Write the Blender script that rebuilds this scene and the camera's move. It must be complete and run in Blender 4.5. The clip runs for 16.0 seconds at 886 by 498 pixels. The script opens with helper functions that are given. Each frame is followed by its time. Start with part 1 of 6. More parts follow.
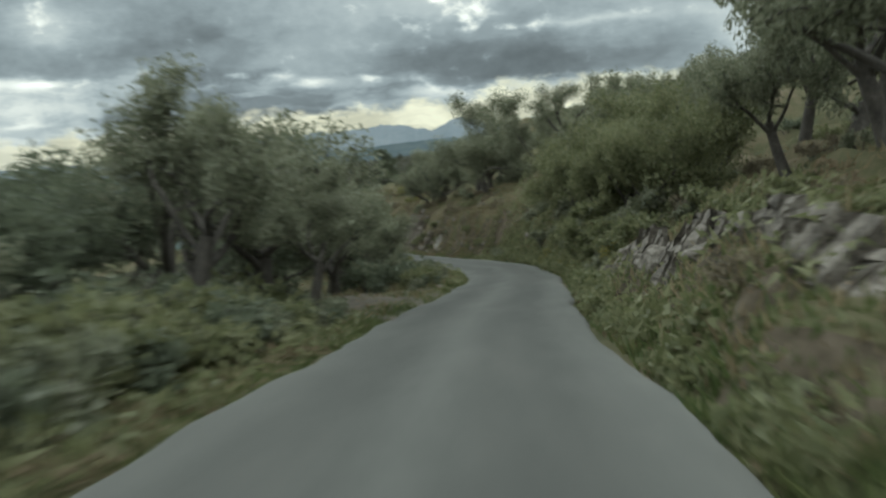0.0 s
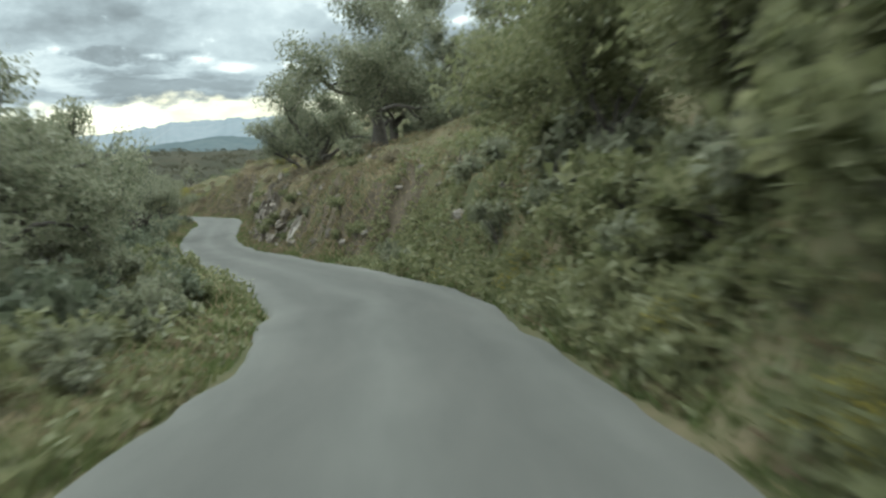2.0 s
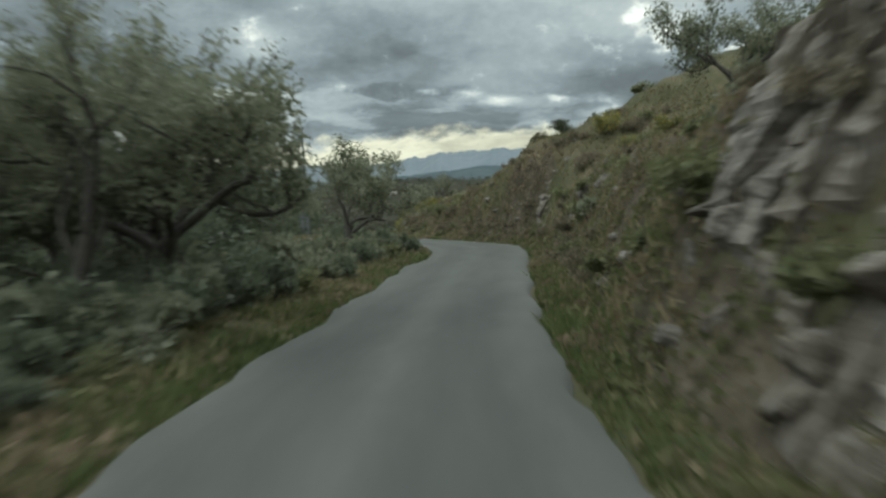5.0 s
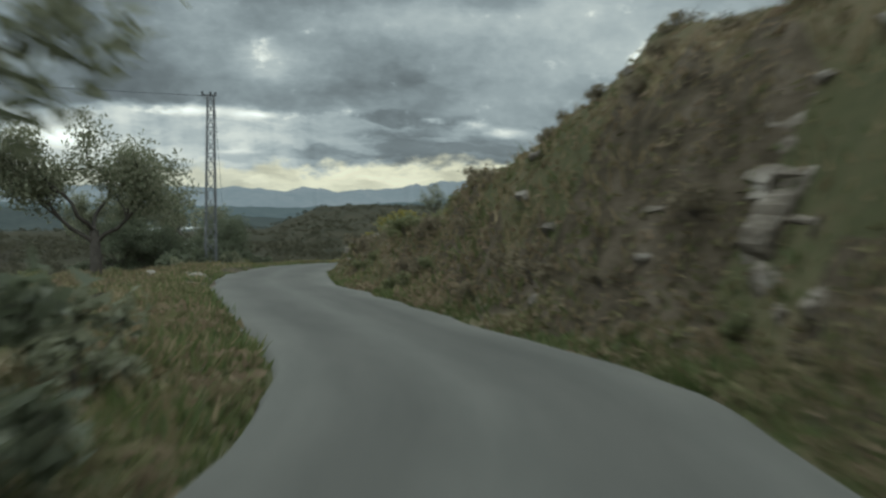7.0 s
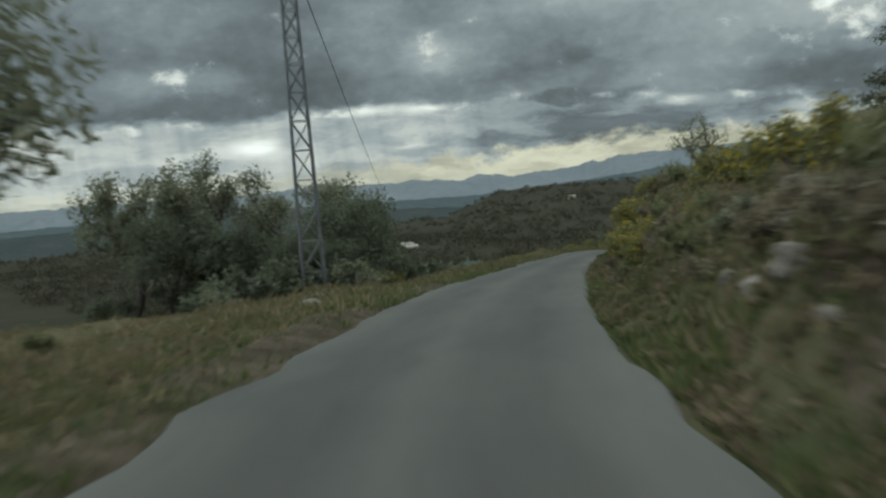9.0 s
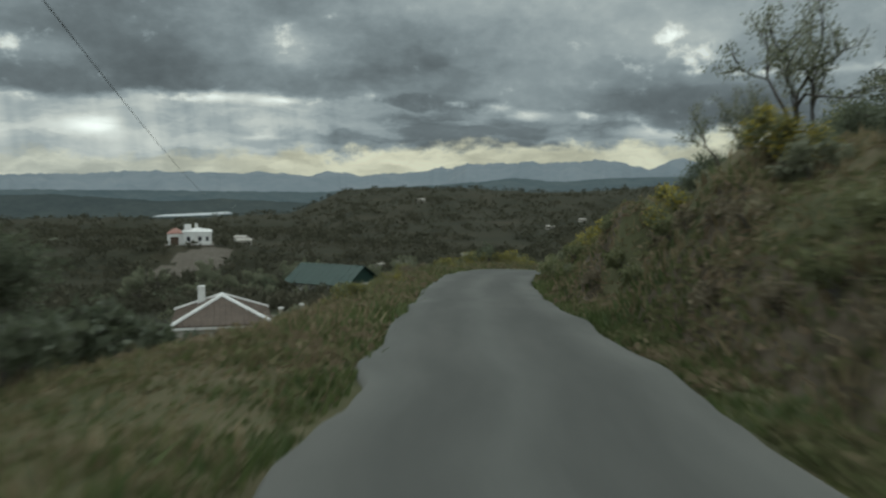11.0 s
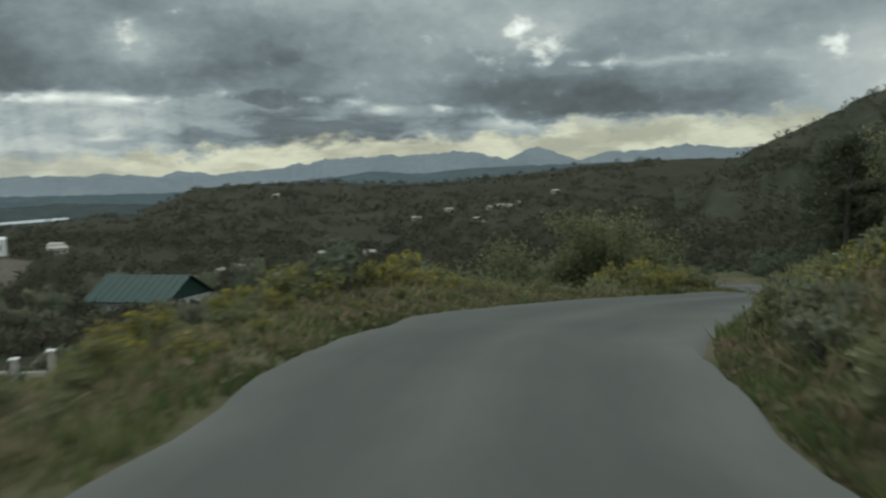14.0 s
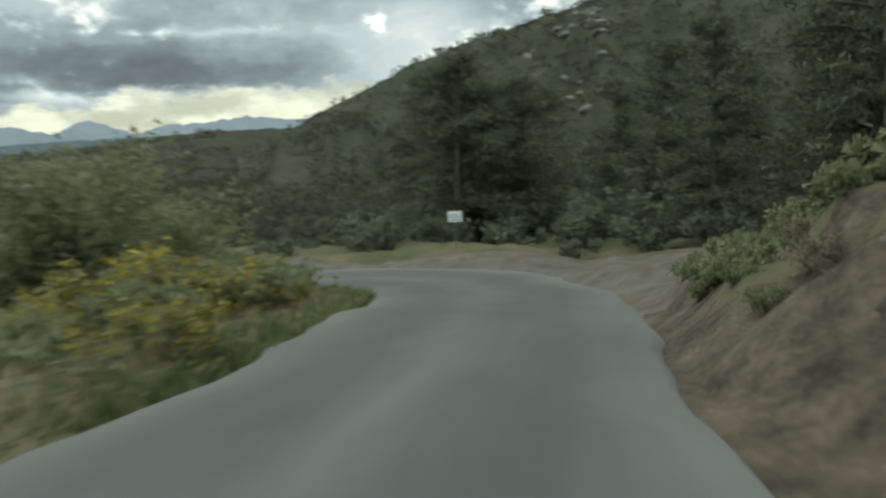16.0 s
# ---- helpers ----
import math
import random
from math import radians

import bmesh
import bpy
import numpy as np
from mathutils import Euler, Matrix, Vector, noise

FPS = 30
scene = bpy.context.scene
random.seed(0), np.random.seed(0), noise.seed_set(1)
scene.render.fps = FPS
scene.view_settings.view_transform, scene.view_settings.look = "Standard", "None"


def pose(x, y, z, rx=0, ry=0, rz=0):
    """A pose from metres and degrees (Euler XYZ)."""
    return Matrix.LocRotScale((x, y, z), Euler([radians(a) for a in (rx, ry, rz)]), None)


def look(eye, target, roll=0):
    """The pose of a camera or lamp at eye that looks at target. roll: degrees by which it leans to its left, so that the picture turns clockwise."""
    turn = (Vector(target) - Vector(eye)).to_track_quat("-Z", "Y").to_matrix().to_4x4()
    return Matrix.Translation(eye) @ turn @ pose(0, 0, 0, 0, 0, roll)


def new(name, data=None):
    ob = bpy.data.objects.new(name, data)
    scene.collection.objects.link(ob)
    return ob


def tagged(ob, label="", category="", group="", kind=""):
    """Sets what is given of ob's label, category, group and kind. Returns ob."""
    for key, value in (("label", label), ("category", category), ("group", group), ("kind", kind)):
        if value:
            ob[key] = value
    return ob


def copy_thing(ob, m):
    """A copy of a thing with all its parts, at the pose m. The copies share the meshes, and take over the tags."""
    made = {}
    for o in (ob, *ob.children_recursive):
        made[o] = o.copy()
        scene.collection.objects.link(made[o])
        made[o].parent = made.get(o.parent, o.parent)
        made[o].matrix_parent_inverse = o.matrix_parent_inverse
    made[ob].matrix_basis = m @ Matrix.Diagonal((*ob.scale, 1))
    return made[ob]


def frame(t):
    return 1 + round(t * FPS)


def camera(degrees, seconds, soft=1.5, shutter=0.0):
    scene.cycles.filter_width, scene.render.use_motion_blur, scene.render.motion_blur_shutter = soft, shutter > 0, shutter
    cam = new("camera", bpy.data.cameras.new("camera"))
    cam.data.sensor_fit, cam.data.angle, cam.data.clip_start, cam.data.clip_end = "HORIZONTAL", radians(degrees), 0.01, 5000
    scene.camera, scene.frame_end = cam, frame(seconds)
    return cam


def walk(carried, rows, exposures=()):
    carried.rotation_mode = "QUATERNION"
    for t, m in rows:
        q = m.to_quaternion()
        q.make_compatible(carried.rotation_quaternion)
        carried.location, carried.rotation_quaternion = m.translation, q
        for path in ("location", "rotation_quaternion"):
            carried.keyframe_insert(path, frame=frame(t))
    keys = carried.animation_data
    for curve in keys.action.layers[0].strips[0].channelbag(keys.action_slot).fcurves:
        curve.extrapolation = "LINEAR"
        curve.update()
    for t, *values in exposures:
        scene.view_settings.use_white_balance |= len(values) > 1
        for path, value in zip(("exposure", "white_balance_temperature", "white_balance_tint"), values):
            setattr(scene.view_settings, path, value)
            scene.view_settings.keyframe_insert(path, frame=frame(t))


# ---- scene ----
cam = camera(54.0, 16.0, soft=2.4, shutter=0.5)
# seconds, eye x y z, yaw to the left, pitch, roll
PATH = [
    (0, 0.00, -0.00, 0.00, -13.58, -7.42, -4.78),
    (0.5, 2.06, 6.69, -0.94, -17.94, -8.12, -4.39),
    (1, 4.35, 13.18, -1.90, -20.14, -8.06, -5.24),
    (1.5, 6.57, 19.55, -2.77, -20.55, -8.52, -3.59),
    (2, 8.66, 25.78, -3.65, -18.95, -8.20, -2.34),
    (2.5, 10.23, 32.03, -4.44, -14.84, -7.86, -0.12),
    (3, 11.27, 38.80, -5.20, -9.77, -7.19, 1.04),
    (3.5, 11.86, 45.40, -5.81, -5.01, -6.23, -0.18),
    (4, 12.01, 52.40, -6.45, -1.19, -6.62, -1.81),
    (4.5, 11.97, 59.37, -7.06, -0.38, -6.18, -2.30),
    (5, 12.04, 66.45, -7.64, -2.05, -5.50, -2.14),
    (5.5, 12.45, 73.44, -8.16, -4.50, -5.01, -1.25),
    (6, 13.10, 80.36, -8.62, -6.50, -4.60, -0.25),
    (6.5, 13.75, 87.22, -9.02, -5.50, -4.16, 0.54),
    (7, 13.90, 94.02, -9.37, -2.20, -3.60, 0.88),
    (7.5, 13.47, 100.79, -9.68, 2.18, -3.05, 0.40),
    (8, 12.79, 107.47, -10.01, 7.30, -3.91, -1.51),
    (8.5, 11.62, 113.79, -10.38, 10.03, -4.53, -4.44),
    (9, 10.35, 120.26, -10.81, 9.68, -4.35, -4.52),
    (9.5, 9.31, 126.55, -11.15, 7.57, -5.17, -3.34),
    (10, 8.59, 132.95, -11.60, 4.05, -4.92, -1.40),
    (10.5, 8.26, 139.31, -12.01, 1.36, -4.67, -0.27),
    (11, 8.19, 145.57, -12.41, -0.59, -4.68, 0.23),
    (11.5, 8.29, 151.69, -12.82, -1.95, -4.99, 0.37),
    (12, 8.52, 157.64, -13.26, -2.91, -5.68, 0.34),
    (12.5, 8.82, 163.40, -13.74, -3.66, -6.57, 0.27),
    (13, 9.11, 168.95, -14.23, -4.33, -6.08, 0.17),
    (13.5, 9.60, 174.13, -14.62, -6.18, -5.32, -0.40),
    (14, 10.44, 179.17, -14.96, -9.65, -5.16, -1.67),
    (14.5, 11.76, 184.19, -15.36, -15.23, -5.58, -3.48),
    (15, 13.79, 189.26, -15.89, -22.78, -6.34, -4.37),
    (15.5, 16.20, 193.56, -16.42, -29.82, -7.33, -4.16),
    (16, 19.09, 197.41, -16.97, -37.53, -8.02, -2.83),
]


def eye_pose(x, y, z, yaw, pitch, roll):
    a, b = radians(yaw), radians(pitch)
    ahead = Vector((-math.sin(a) * math.cos(b), math.cos(a) * math.cos(b), math.sin(b)))
    return look((x, y, z), Vector((x, y, z)) + ahead * 10, roll)


walk(cam, [(t, eye_pose(*p)) for t, *p in PATH],
     exposures=[(t, e, 6020, -1) for t, e in (
         (0, -0.05), (0.5, 0.15), (1, 0.55), (1.5, 0.7), (2, 0.8), (2.5, 0.85), (3, 0.75), (3.5, 0.55), (4, 0.15), (4.5, -0.05), (5, -0.1), (7.5, -0.38),
         (8.5, -0.55), (10, -0.6), (12.5, -0.62), (14.5, -0.52), (15, -0.42), (15.5, -0.12), (16, 0.08))])

# ---- sky and sun ----
SUN_AZ, SUN_EL = radians(8), radians(38)     # azimuth to the left of +y
world = bpy.data.worlds.new("overcast_sky")
scene.world = world
world.use_nodes = True
wn, wl = world.node_tree.nodes, world.node_tree.links
wn.clear()


def wnode(kind, **values):
    n = wn.new(kind)
    for k, v in values.items():
        if k in n.inputs:
            n.inputs[k].default_value = v
    return n


def wmath(op, a, b=None):
    n = wn.new("ShaderNodeMath")
    n.operation = op
    for i, v in enumerate((a, b)):
        if v is None:
            continue
        if isinstance(v, (int, float)):
            n.inputs[i].default_value = v
        else:
            wl.new(v, n.inputs[i])
    return n.outputs[0]


def wmix(fac, a, b):
    n = wn.new("ShaderNodeMix")
    n.data_type = "RGBA"
    for sock, v in ((n.inputs["Factor"], fac), (n.inputs[6], a), (n.inputs[7], b)):
        if isinstance(v, (int, float)):
            sock.default_value = v
        elif isinstance(v, tuple):
            sock.default_value = (*v, 1)
        else:
            wl.new(v, sock)
    return n.outputs[2]


w_co = wn.new("ShaderNodeTexCoord")
w_sep = wn.new("ShaderNodeSeparateXYZ")
wl.new(w_co.outputs["Generated"], w_sep.inputs[0])
up = wmath("MAXIMUM", w_sep.outputs["Z"], 0.0)


def wvec(x, y, z=0.0):
    n = wn.new("ShaderNodeCombineXYZ")
    for i, v in enumerate((x, y, z)):
        if isinstance(v, (int, float)):
            n.inputs[i].default_value = v
        else:
            wl.new(v, n.inputs[i])
    return n.outputs[0]


def wnoise(vec, **values):
    n = wnode("ShaderNodeTexNoise", **values)
    wl.new(vec, n.inputs["Vector"])
    return n


def wlin(v, k, c=0.0):
    n = wmath("MULTIPLY_ADD", v, k)
    n.node.inputs[2].default_value = c
    return n


def wfrom(fac, lo, hi, a=0.0, b=1.0):
    """From a to b as fac goes from lo to hi, eased at both ends."""
    n = wn.new("ShaderNodeMapRange")
    n.interpolation_type = "SMOOTHSTEP"
    wl.new(fac, n.inputs["Value"])
    for k, v in (("From Min", lo), ("From Max", hi), ("To Min", a), ("To Max", b)):
        n.inputs[k].default_value = v
    return n.outputs[0]


def wline(fac, knots, lo, hi):
    """A number that follows knots (place, value), both between lo and hi of fac's range."""
    n = wn.new("ShaderNodeFloatCurve")
    c = n.mapping.curves[0]
    pts = sorted(((p - lo) / (hi - lo), v) for p, v in knots)
    while len(c.points) < len(pts):
        c.points.new(0.5, 0.5)
    for q_, (p, v) in zip(c.points, pts):
        q_.location, q_.handle_type = (p, v), "AUTO_CLAMPED"
    n.mapping.update()
    wl.new(wlin(fac, 1 / (hi - lo), -lo / (hi - lo)), n.inputs["Value"])
    return n.outputs[0]


def wspots(spots, az_, el_):
    """The sum of soft patches (strength, azimuth, elevation, half width, half height)."""
    total = None
    for k, a0, e0, ra, re in spots:
        u, v = wlin(az_, 1 / ra, -a0 / ra), wlin(el_, 1 / re, -e0 / re)
        g_ = wmath("EXPONENT", wlin(wmath("ADD", wmath("MULTIPLY", u, u), wmath("MULTIPLY", v, v)), -1.0))
        g_ = wmath("MULTIPLY", g_, k)
        total = g_ if total is None else wmath("ADD", total, g_)
    return total


DEG = 180 / math.pi
az = wlin(wmath("ARCTAN2", w_sep.outputs["X"], w_sep.outputs["Y"]), -DEG)       # degrees to the left of +y
el = wlin(wmath("ARCSINE", w_sep.outputs["Z"]), DEG)
flow = wnoise(wvec(wlin(az, 0.20), wlin(el, 0.50), 1.3), Scale=1.0, Detail=9.0, Roughness=0.62)
w_fl = wn.new("ShaderNodeSeparateColor")
wl.new(flow.outputs["Color"], w_fl.inputs[0])
az_w = wmath("ADD", az, wlin(w_fl.outputs[0], 5.0, -2.5))
el_w = wmath("ADD", el, wlin(w_fl.outputs[1], 2.6, -1.3))
az_s = wmath("ADD", az, wlin(w_fl.outputs[2], 2.4, -1.2))
el_s = wmath("ADD", el, wlin(w_fl.outputs[0], 1.3, -0.65))
# the level lower edge of the dark deck of cloud
edge_el = wmath("MULTIPLY", wline(az, [(60, 0.46), (23, 0.50), (8, 0.52), (-2, 0.50), (-7, 0.45), (-12, 0.39), (-18, 0.29), (-26, 0.29), (-32, 0.24), (-60, 0.24)], -60, 60), 10.0)
above = wmath("SUBTRACT", el_w, edge_el)
deck_mask = wfrom(above, -0.40, 0.45)
folds = wnoise(wvec(wlin(az_w, 0.085), wlin(el_w, 0.17), 4.1), Scale=1.0, Detail=6.0, Roughness=0.5)
wisps = wnoise(wvec(wlin(az, 0.62), wlin(el, 0.85), 9.4), Scale=1.0, Detail=8.0, Roughness=0.62)
deck_t = wmath("ADD", wfrom(folds.outputs["Fac"], 0.34, 0.70, 0.215, 0.46), wfrom(above, 0.0, 2.6, -0.025, 0.015))
deck_t = wmath("MULTIPLY", deck_t, wfrom(wisps.outputs["Fac"], 0.3, 0.7, 0.92, 1.12))
deck_t = wmath("ADD", deck_t, wspots(((0.34, -15.5, 8.4, 4.0, 1.7), (0.24, -23, 6.3, 5, 0.4), (0.36, -36, 7.0, 5, 3.0), (0.34, -42, 4.0, 7, 2.6), (0.24, 9.4, 8.5, 1.4, 1.3), (0.16, -3, 11.2, 5, 1.2), (0.22, -14, 12.0, 6, 2.0),
                                      (0.16, 26, 7.3, 3.5, 0.8), (-0.04, -12, 5.5, 5, 0.9), (-0.04, -22, 4.4, 6, 0.9), (-0.04, -24, 7.8, 4, 0.8), (-0.03, 2, 7.8, 6, 1.8), (-0.03, 18, 6.8, 5, 1.3)), az_w, el_w))
gaps = wspots(((1.0, 9.6, 8.8, 0.8, 0.9), (1.0, -12.2, 7.3, 1.3, 0.5), (1.1, -16.4, 7.6, 1.4, 0.9), (0.8, -15.2, 8.9, 1.2, 0.9), (0.9, -33.8, 6.6, 1.2, 1.3), (0.9, -39.5, 4.9, 2.4, 1.1),
               (0.8, 26.1, 7.9, 1.6, 0.5), (0.7, -18.6, 6.55, 2.4, 0.25), (0.9, -45, 7.0, 3.0, 1.8)), az_s, el_s)
gaps = wfrom(wmath("ADD", gaps, wlin(wisps.outputs["Fac"], 3.4, -1.7)), 0.35, 1.7, 0.0, 0.9)
deck_t = wmath("ADD", wmath("MAXIMUM", deck_t, 0.15), gaps)
# the lighter belt under it, streaked by shafts of light, with bright rims
puff = wnoise(wvec(wlin(az_w, 0.20), wlin(el_w, 0.85), 7.7), Scale=1.0, Detail=7.0, Roughness=0.55)
belt_t = wmath("ADD", wline(az, [(60, 0.66), (24, 0.66), (14, 0.57), (7.6, 0.48), (6.2, 0.33), (-2, 0.26), (-9, 0.27), (-14, 0.36), (-22, 0.42), (-60, 0.5)], -60, 60), wfrom(puff.outputs["Fac"], 0.35, 0.68, -0.07, 0.24))
shafts = wnoise(wvec(wlin(wmath("ADD", az, wlin(el, -0.12)), 0.42), 0.3, 2.2), Scale=1.0, Detail=3.0, Roughness=0.6)
belt_t = wmath("ADD", belt_t, wmath("MULTIPLY", wfrom(shafts.outputs["Fac"], 0.38, 0.64, -0.06, 0.10), wfrom(az, 3.0, 9.0)))
rim_at = wmath("MULTIPLY", wlin(above, 4.5, 1.0), wlin(above, 4.5, 1.0))
rim = wmath("MULTIPLY", wmath("EXPONENT", wlin(rim_at, -1.0)), wfrom(wnoise(wvec(wlin(az, 0.33), 0.0, 5.0), Scale=1.0, Detail=4.0).outputs["Fac"], 0.46, 0.66, 0.04, 0.55))
rim = wmath("MULTIPLY", rim, wfrom(wisps.outputs["Fac"], 0.36, 0.6, 0.1, 1.3))
belt_t = wmath("ADD", belt_t, rim)
belt_t = wmath("ADD", belt_t, wspots(((0.5, -4.2, 4.6, 0.9, 0.26), (0.5, -6.2, 4.0, 1.3, 0.3), (0.7, 9.8, 4.95, 1.3, 0.2), (0.6, 14.4, 4.95, 1.4, 0.2), (0.8, 21.5, 3.0, 1.8, 0.5), (0.4, 11, 2.5, 1.2, 0.16),
                                      (0.35, -14, 2.9, 2.0, 0.3), (0.07, -3, 3.1, 5.0, 0.6)), az_s, el_s))
# the clear cream strip low over the far mountains
strip_top = wmath("MULTIPLY", wline(az, [(60, 0.12), (20, 0.13), (10, 0.16), (4, 0.19), (-6, 0.20), (-14, 0.20), (-20, 0.27), (-60, 0.28)], -60, 60), 10.0)
strip_mask = wmath("MULTIPLY", wfrom(wmath("ADD", wmath("SUBTRACT", el_w, strip_top), wlin(wisps.outputs["Fac"], 2.6, -1.3)), -0.45, 0.45, 1.0, 0.0), wfrom(az, 6, 22, 1.0, 0.55))
tone = wmath("ADD", wmath("MULTIPLY", belt_t, wlin(deck_mask, -1.0, 1.0)), wmath("MULTIPLY", deck_t, deck_mask))
warm = wmix(wfrom(tone, 0.28, 0.95), (0.905, 1.0, 1.045), (1.0, 0.985, 0.91))
sky = wn.new("ShaderNodeTexSky")
sky.sky_type, sky.sun_disc = "NISHITA", False
sky.sun_elevation, sky.sun_rotation = SUN_EL, -SUN_AZ
sky.dust_density = 3.0


def wscale(col, k):
    n = wn.new("ShaderNodeVectorMath")
    n.operation = "SCALE"
    wl.new(col, n.inputs[0])
    if isinstance(k, (int, float)):
        n.inputs["Scale"].default_value = k
    else:
        wl.new(k, n.inputs["Scale"])
    return n.outputs[0]


strip = wscale(wmix(0.2, (1.02, 0.975, 0.76), wscale(sky.outputs[0], 0.07)), wfrom(puff.outputs["Fac"], 0.32, 0.68, 0.68, 1.15))
clouds = wmix(strip_mask, wscale(warm, tone), strip)
# clouds opposite the sun are lit from the front, and the sheet overhead lets most light through
facing = wfrom(w_sep.outputs["Y"], -0.5, 0.24, 0.85, 0.0)
front_lit = wmix(facing, clouds, (1.4, 1.44, 1.44))
full_sky = wmix(wfrom(up, 0.27, 0.62), front_lit, (1.75, 1.79, 1.80))
w_bg = wn.new("ShaderNodeBackground")
wl.new(full_sky, w_bg.inputs["Color"])
w_bg.inputs["Strength"].default_value = 1.0
w_out = wn.new("ShaderNodeOutputWorld")
wl.new(w_bg.outputs[0], w_out.inputs[0])

sun = new("sun", bpy.data.lights.new("sun", "SUN"))
sun.data.energy, sun.data.angle, sun.data.color = 0.6, radians(25), (1.0, 0.95, 0.86)
sun.matrix_basis = look((0, 0, 50), (math.sin(SUN_AZ) * 40, -math.cos(SUN_AZ) * 40, 50 - 40 * math.tan(SUN_EL)))

# ---- materials ----


def material(name, stops, scale=6.0, fine=60.0, rough=0.85, bump=0.3, per_object=0.0, per_island=0.0, translucent=0.0, metal=0.0,
             stain=None, space="Object", detail=6.0, spec=0.3):
    """A rough natural surface: colours from a large noise, broken by a fine one, with relief."""
    m = bpy.data.materials.new(name)
    m.use_nodes = True
    n, l = m.node_tree.nodes, m.node_tree.links
    bsdf = n["Principled BSDF"]
    co = n.new("ShaderNodeTexCoord")
    a = n.new("ShaderNodeTexNoise")
    a.inputs["Scale"].default_value, a.inputs["Detail"].default_value, a.inputs["Roughness"].default_value = scale, detail, 0.65
    b = n.new("ShaderNodeTexNoise")
    b.inputs["Scale"].default_value, b.inputs["Detail"].default_value = fine, 4.0
    for t in (a, b):
        l.new(co.outputs[space], t.inputs["Vector"])
    add = n.new("ShaderNodeMath")
    add.operation = "MULTIPLY_ADD"
    l.new(b.outputs["Fac"], add.inputs[0])
    add.inputs[1].default_value, add.inputs[2].default_value = 0.4, -0.2
    tot = n.new("ShaderNodeMath")
    tot.operation = "ADD"
    l.new(a.outputs["Fac"], tot.inputs[0])
    l.new(add.outputs[0], tot.inputs[1])
    fac = tot.outputs[0]
    if per_object or per_island:
        src = n.new("ShaderNodeObjectInfo").outputs["Random"] if per_object else n.new("ShaderNodeNewGeometry").outputs["Random Per Island"]
        var = n.new("ShaderNodeMath")
        var.operation = "MULTIPLY_ADD"
        k = per_object or per_island
        l.new(src, var.inputs[0])
        var.inputs[1].default_value, var.inputs[2].default_value = k, -k / 2
        s2 = n.new("ShaderNodeMath")
        s2.operation = "ADD"
        l.new(fac, s2.inputs[0])
        l.new(var.outputs[0], s2.inputs[1])
        fac = s2.outputs[0]
    ramp = n.new("ShaderNodeValToRGB")
    e = ramp.color_ramp.elements
    while len(e) < len(stops):
        e.new(0.5)
    for el, (p, c) in zip(e, stops):
        el.position, el.color = p, (*c, 1)
    l.new(fac, ramp.inputs[0])
    l.new(ramp.outputs[0], bsdf.inputs["Base Color"])
    bsdf.inputs["Roughness"].default_value = rough
    bsdf.inputs["Metallic"].default_value = metal
    bsdf.inputs["Specular IOR Level"].default_value = spec
    if bump:
        bp = n.new("ShaderNodeBump")
        bp.inputs["Strength"].default_value, bp.inputs["Distance"].default_value = bump, 0.02
        l.new(tot.outputs[0], bp.inputs["Height"])
        l.new(bp.outputs[0], bsdf.inputs["Normal"])
    if translucent:
        tr = n.new("ShaderNodeBsdfTranslucent")
        l.new(ramp.outputs[0], tr.inputs["Color"])
        mx = n.new("ShaderNodeMixShader")
        mx.inputs[0].default_value = translucent
        l.new(bsdf.outputs[0], mx.inputs[1])
        l.new(tr.outputs[0], mx.inputs[2])
        l.new(mx.outputs[0], n["Material Output"].inputs["Surface"])
    return m


M_ground = material("dry_grass_and_soil", [(0.25, (0.0438, 0.05, 0.0255)), (0.45, (0.069, 0.0689, 0.0363)), (0.58, (0.0966, 0.0845, 0.0497)), (0.75, (0.1323, 0.1055, 0.0739))],
                    scale=0.35, fine=7.0, bump=0.8, spec=0.03)
M_bank = material("cut_earth_bank", [(0.32, (0.0303, 0.0252, 0.017)), (0.46, (0.0592, 0.0488, 0.0333)), (0.58, (0.0853, 0.0695, 0.0495)), (0.72, (0.1192, 0.0999, 0.0759)), (0.82, (0.1698, 0.1516, 0.1277))],
                  scale=1.7, fine=14.0, bump=1.0, spec=0.03)
M_asphalt = material("worn_asphalt", [(0.3, (0.0664, 0.0669, 0.061)), (0.5, (0.0799, 0.0801, 0.0729)), (0.7, (0.0933, 0.0918, 0.0833))], scale=0.8, fine=120.0, bump=0.25, rough=0.92, spec=0.15)
na, la = M_asphalt.node_tree.nodes, M_asphalt.node_tree.links
uvn = na.new("ShaderNodeUVMap")
uvn.uv_map = "across"
usep = na.new("ShaderNodeSeparateXYZ")
la.new(uvn.outputs[0], usep.inputs[0])
wear = na.new("ShaderNodeValToRGB")       # dusty edges and the unworn strip between the wheel tracks
while len(wear.color_ramp.elements) < 9:
    wear.color_ramp.elements.new(0.5)
for el, (p, c) in zip(wear.color_ramp.elements, ((0.0, 1.45), (0.07, 1.15), (0.2, 0.9), (0.33, 0.9), (0.47, 1.17), (0.6, 0.92), (0.76, 0.9), (0.9, 1.22), (1.0, 1.6))):
    el.position, el.color = p, (c / 2, c / 2, c / 2 * 0.985, 1)
wob = na.new("ShaderNodeMath")
wob.operation = "ADD"
wuv = na.new("ShaderNodeVectorMath")          # stains drawn out along the way
wuv.operation = "MULTIPLY"
wuv.inputs[1].default_value = (3.4, 0.16, 1.0)
la.new(uvn.outputs[0], wuv.inputs[0])
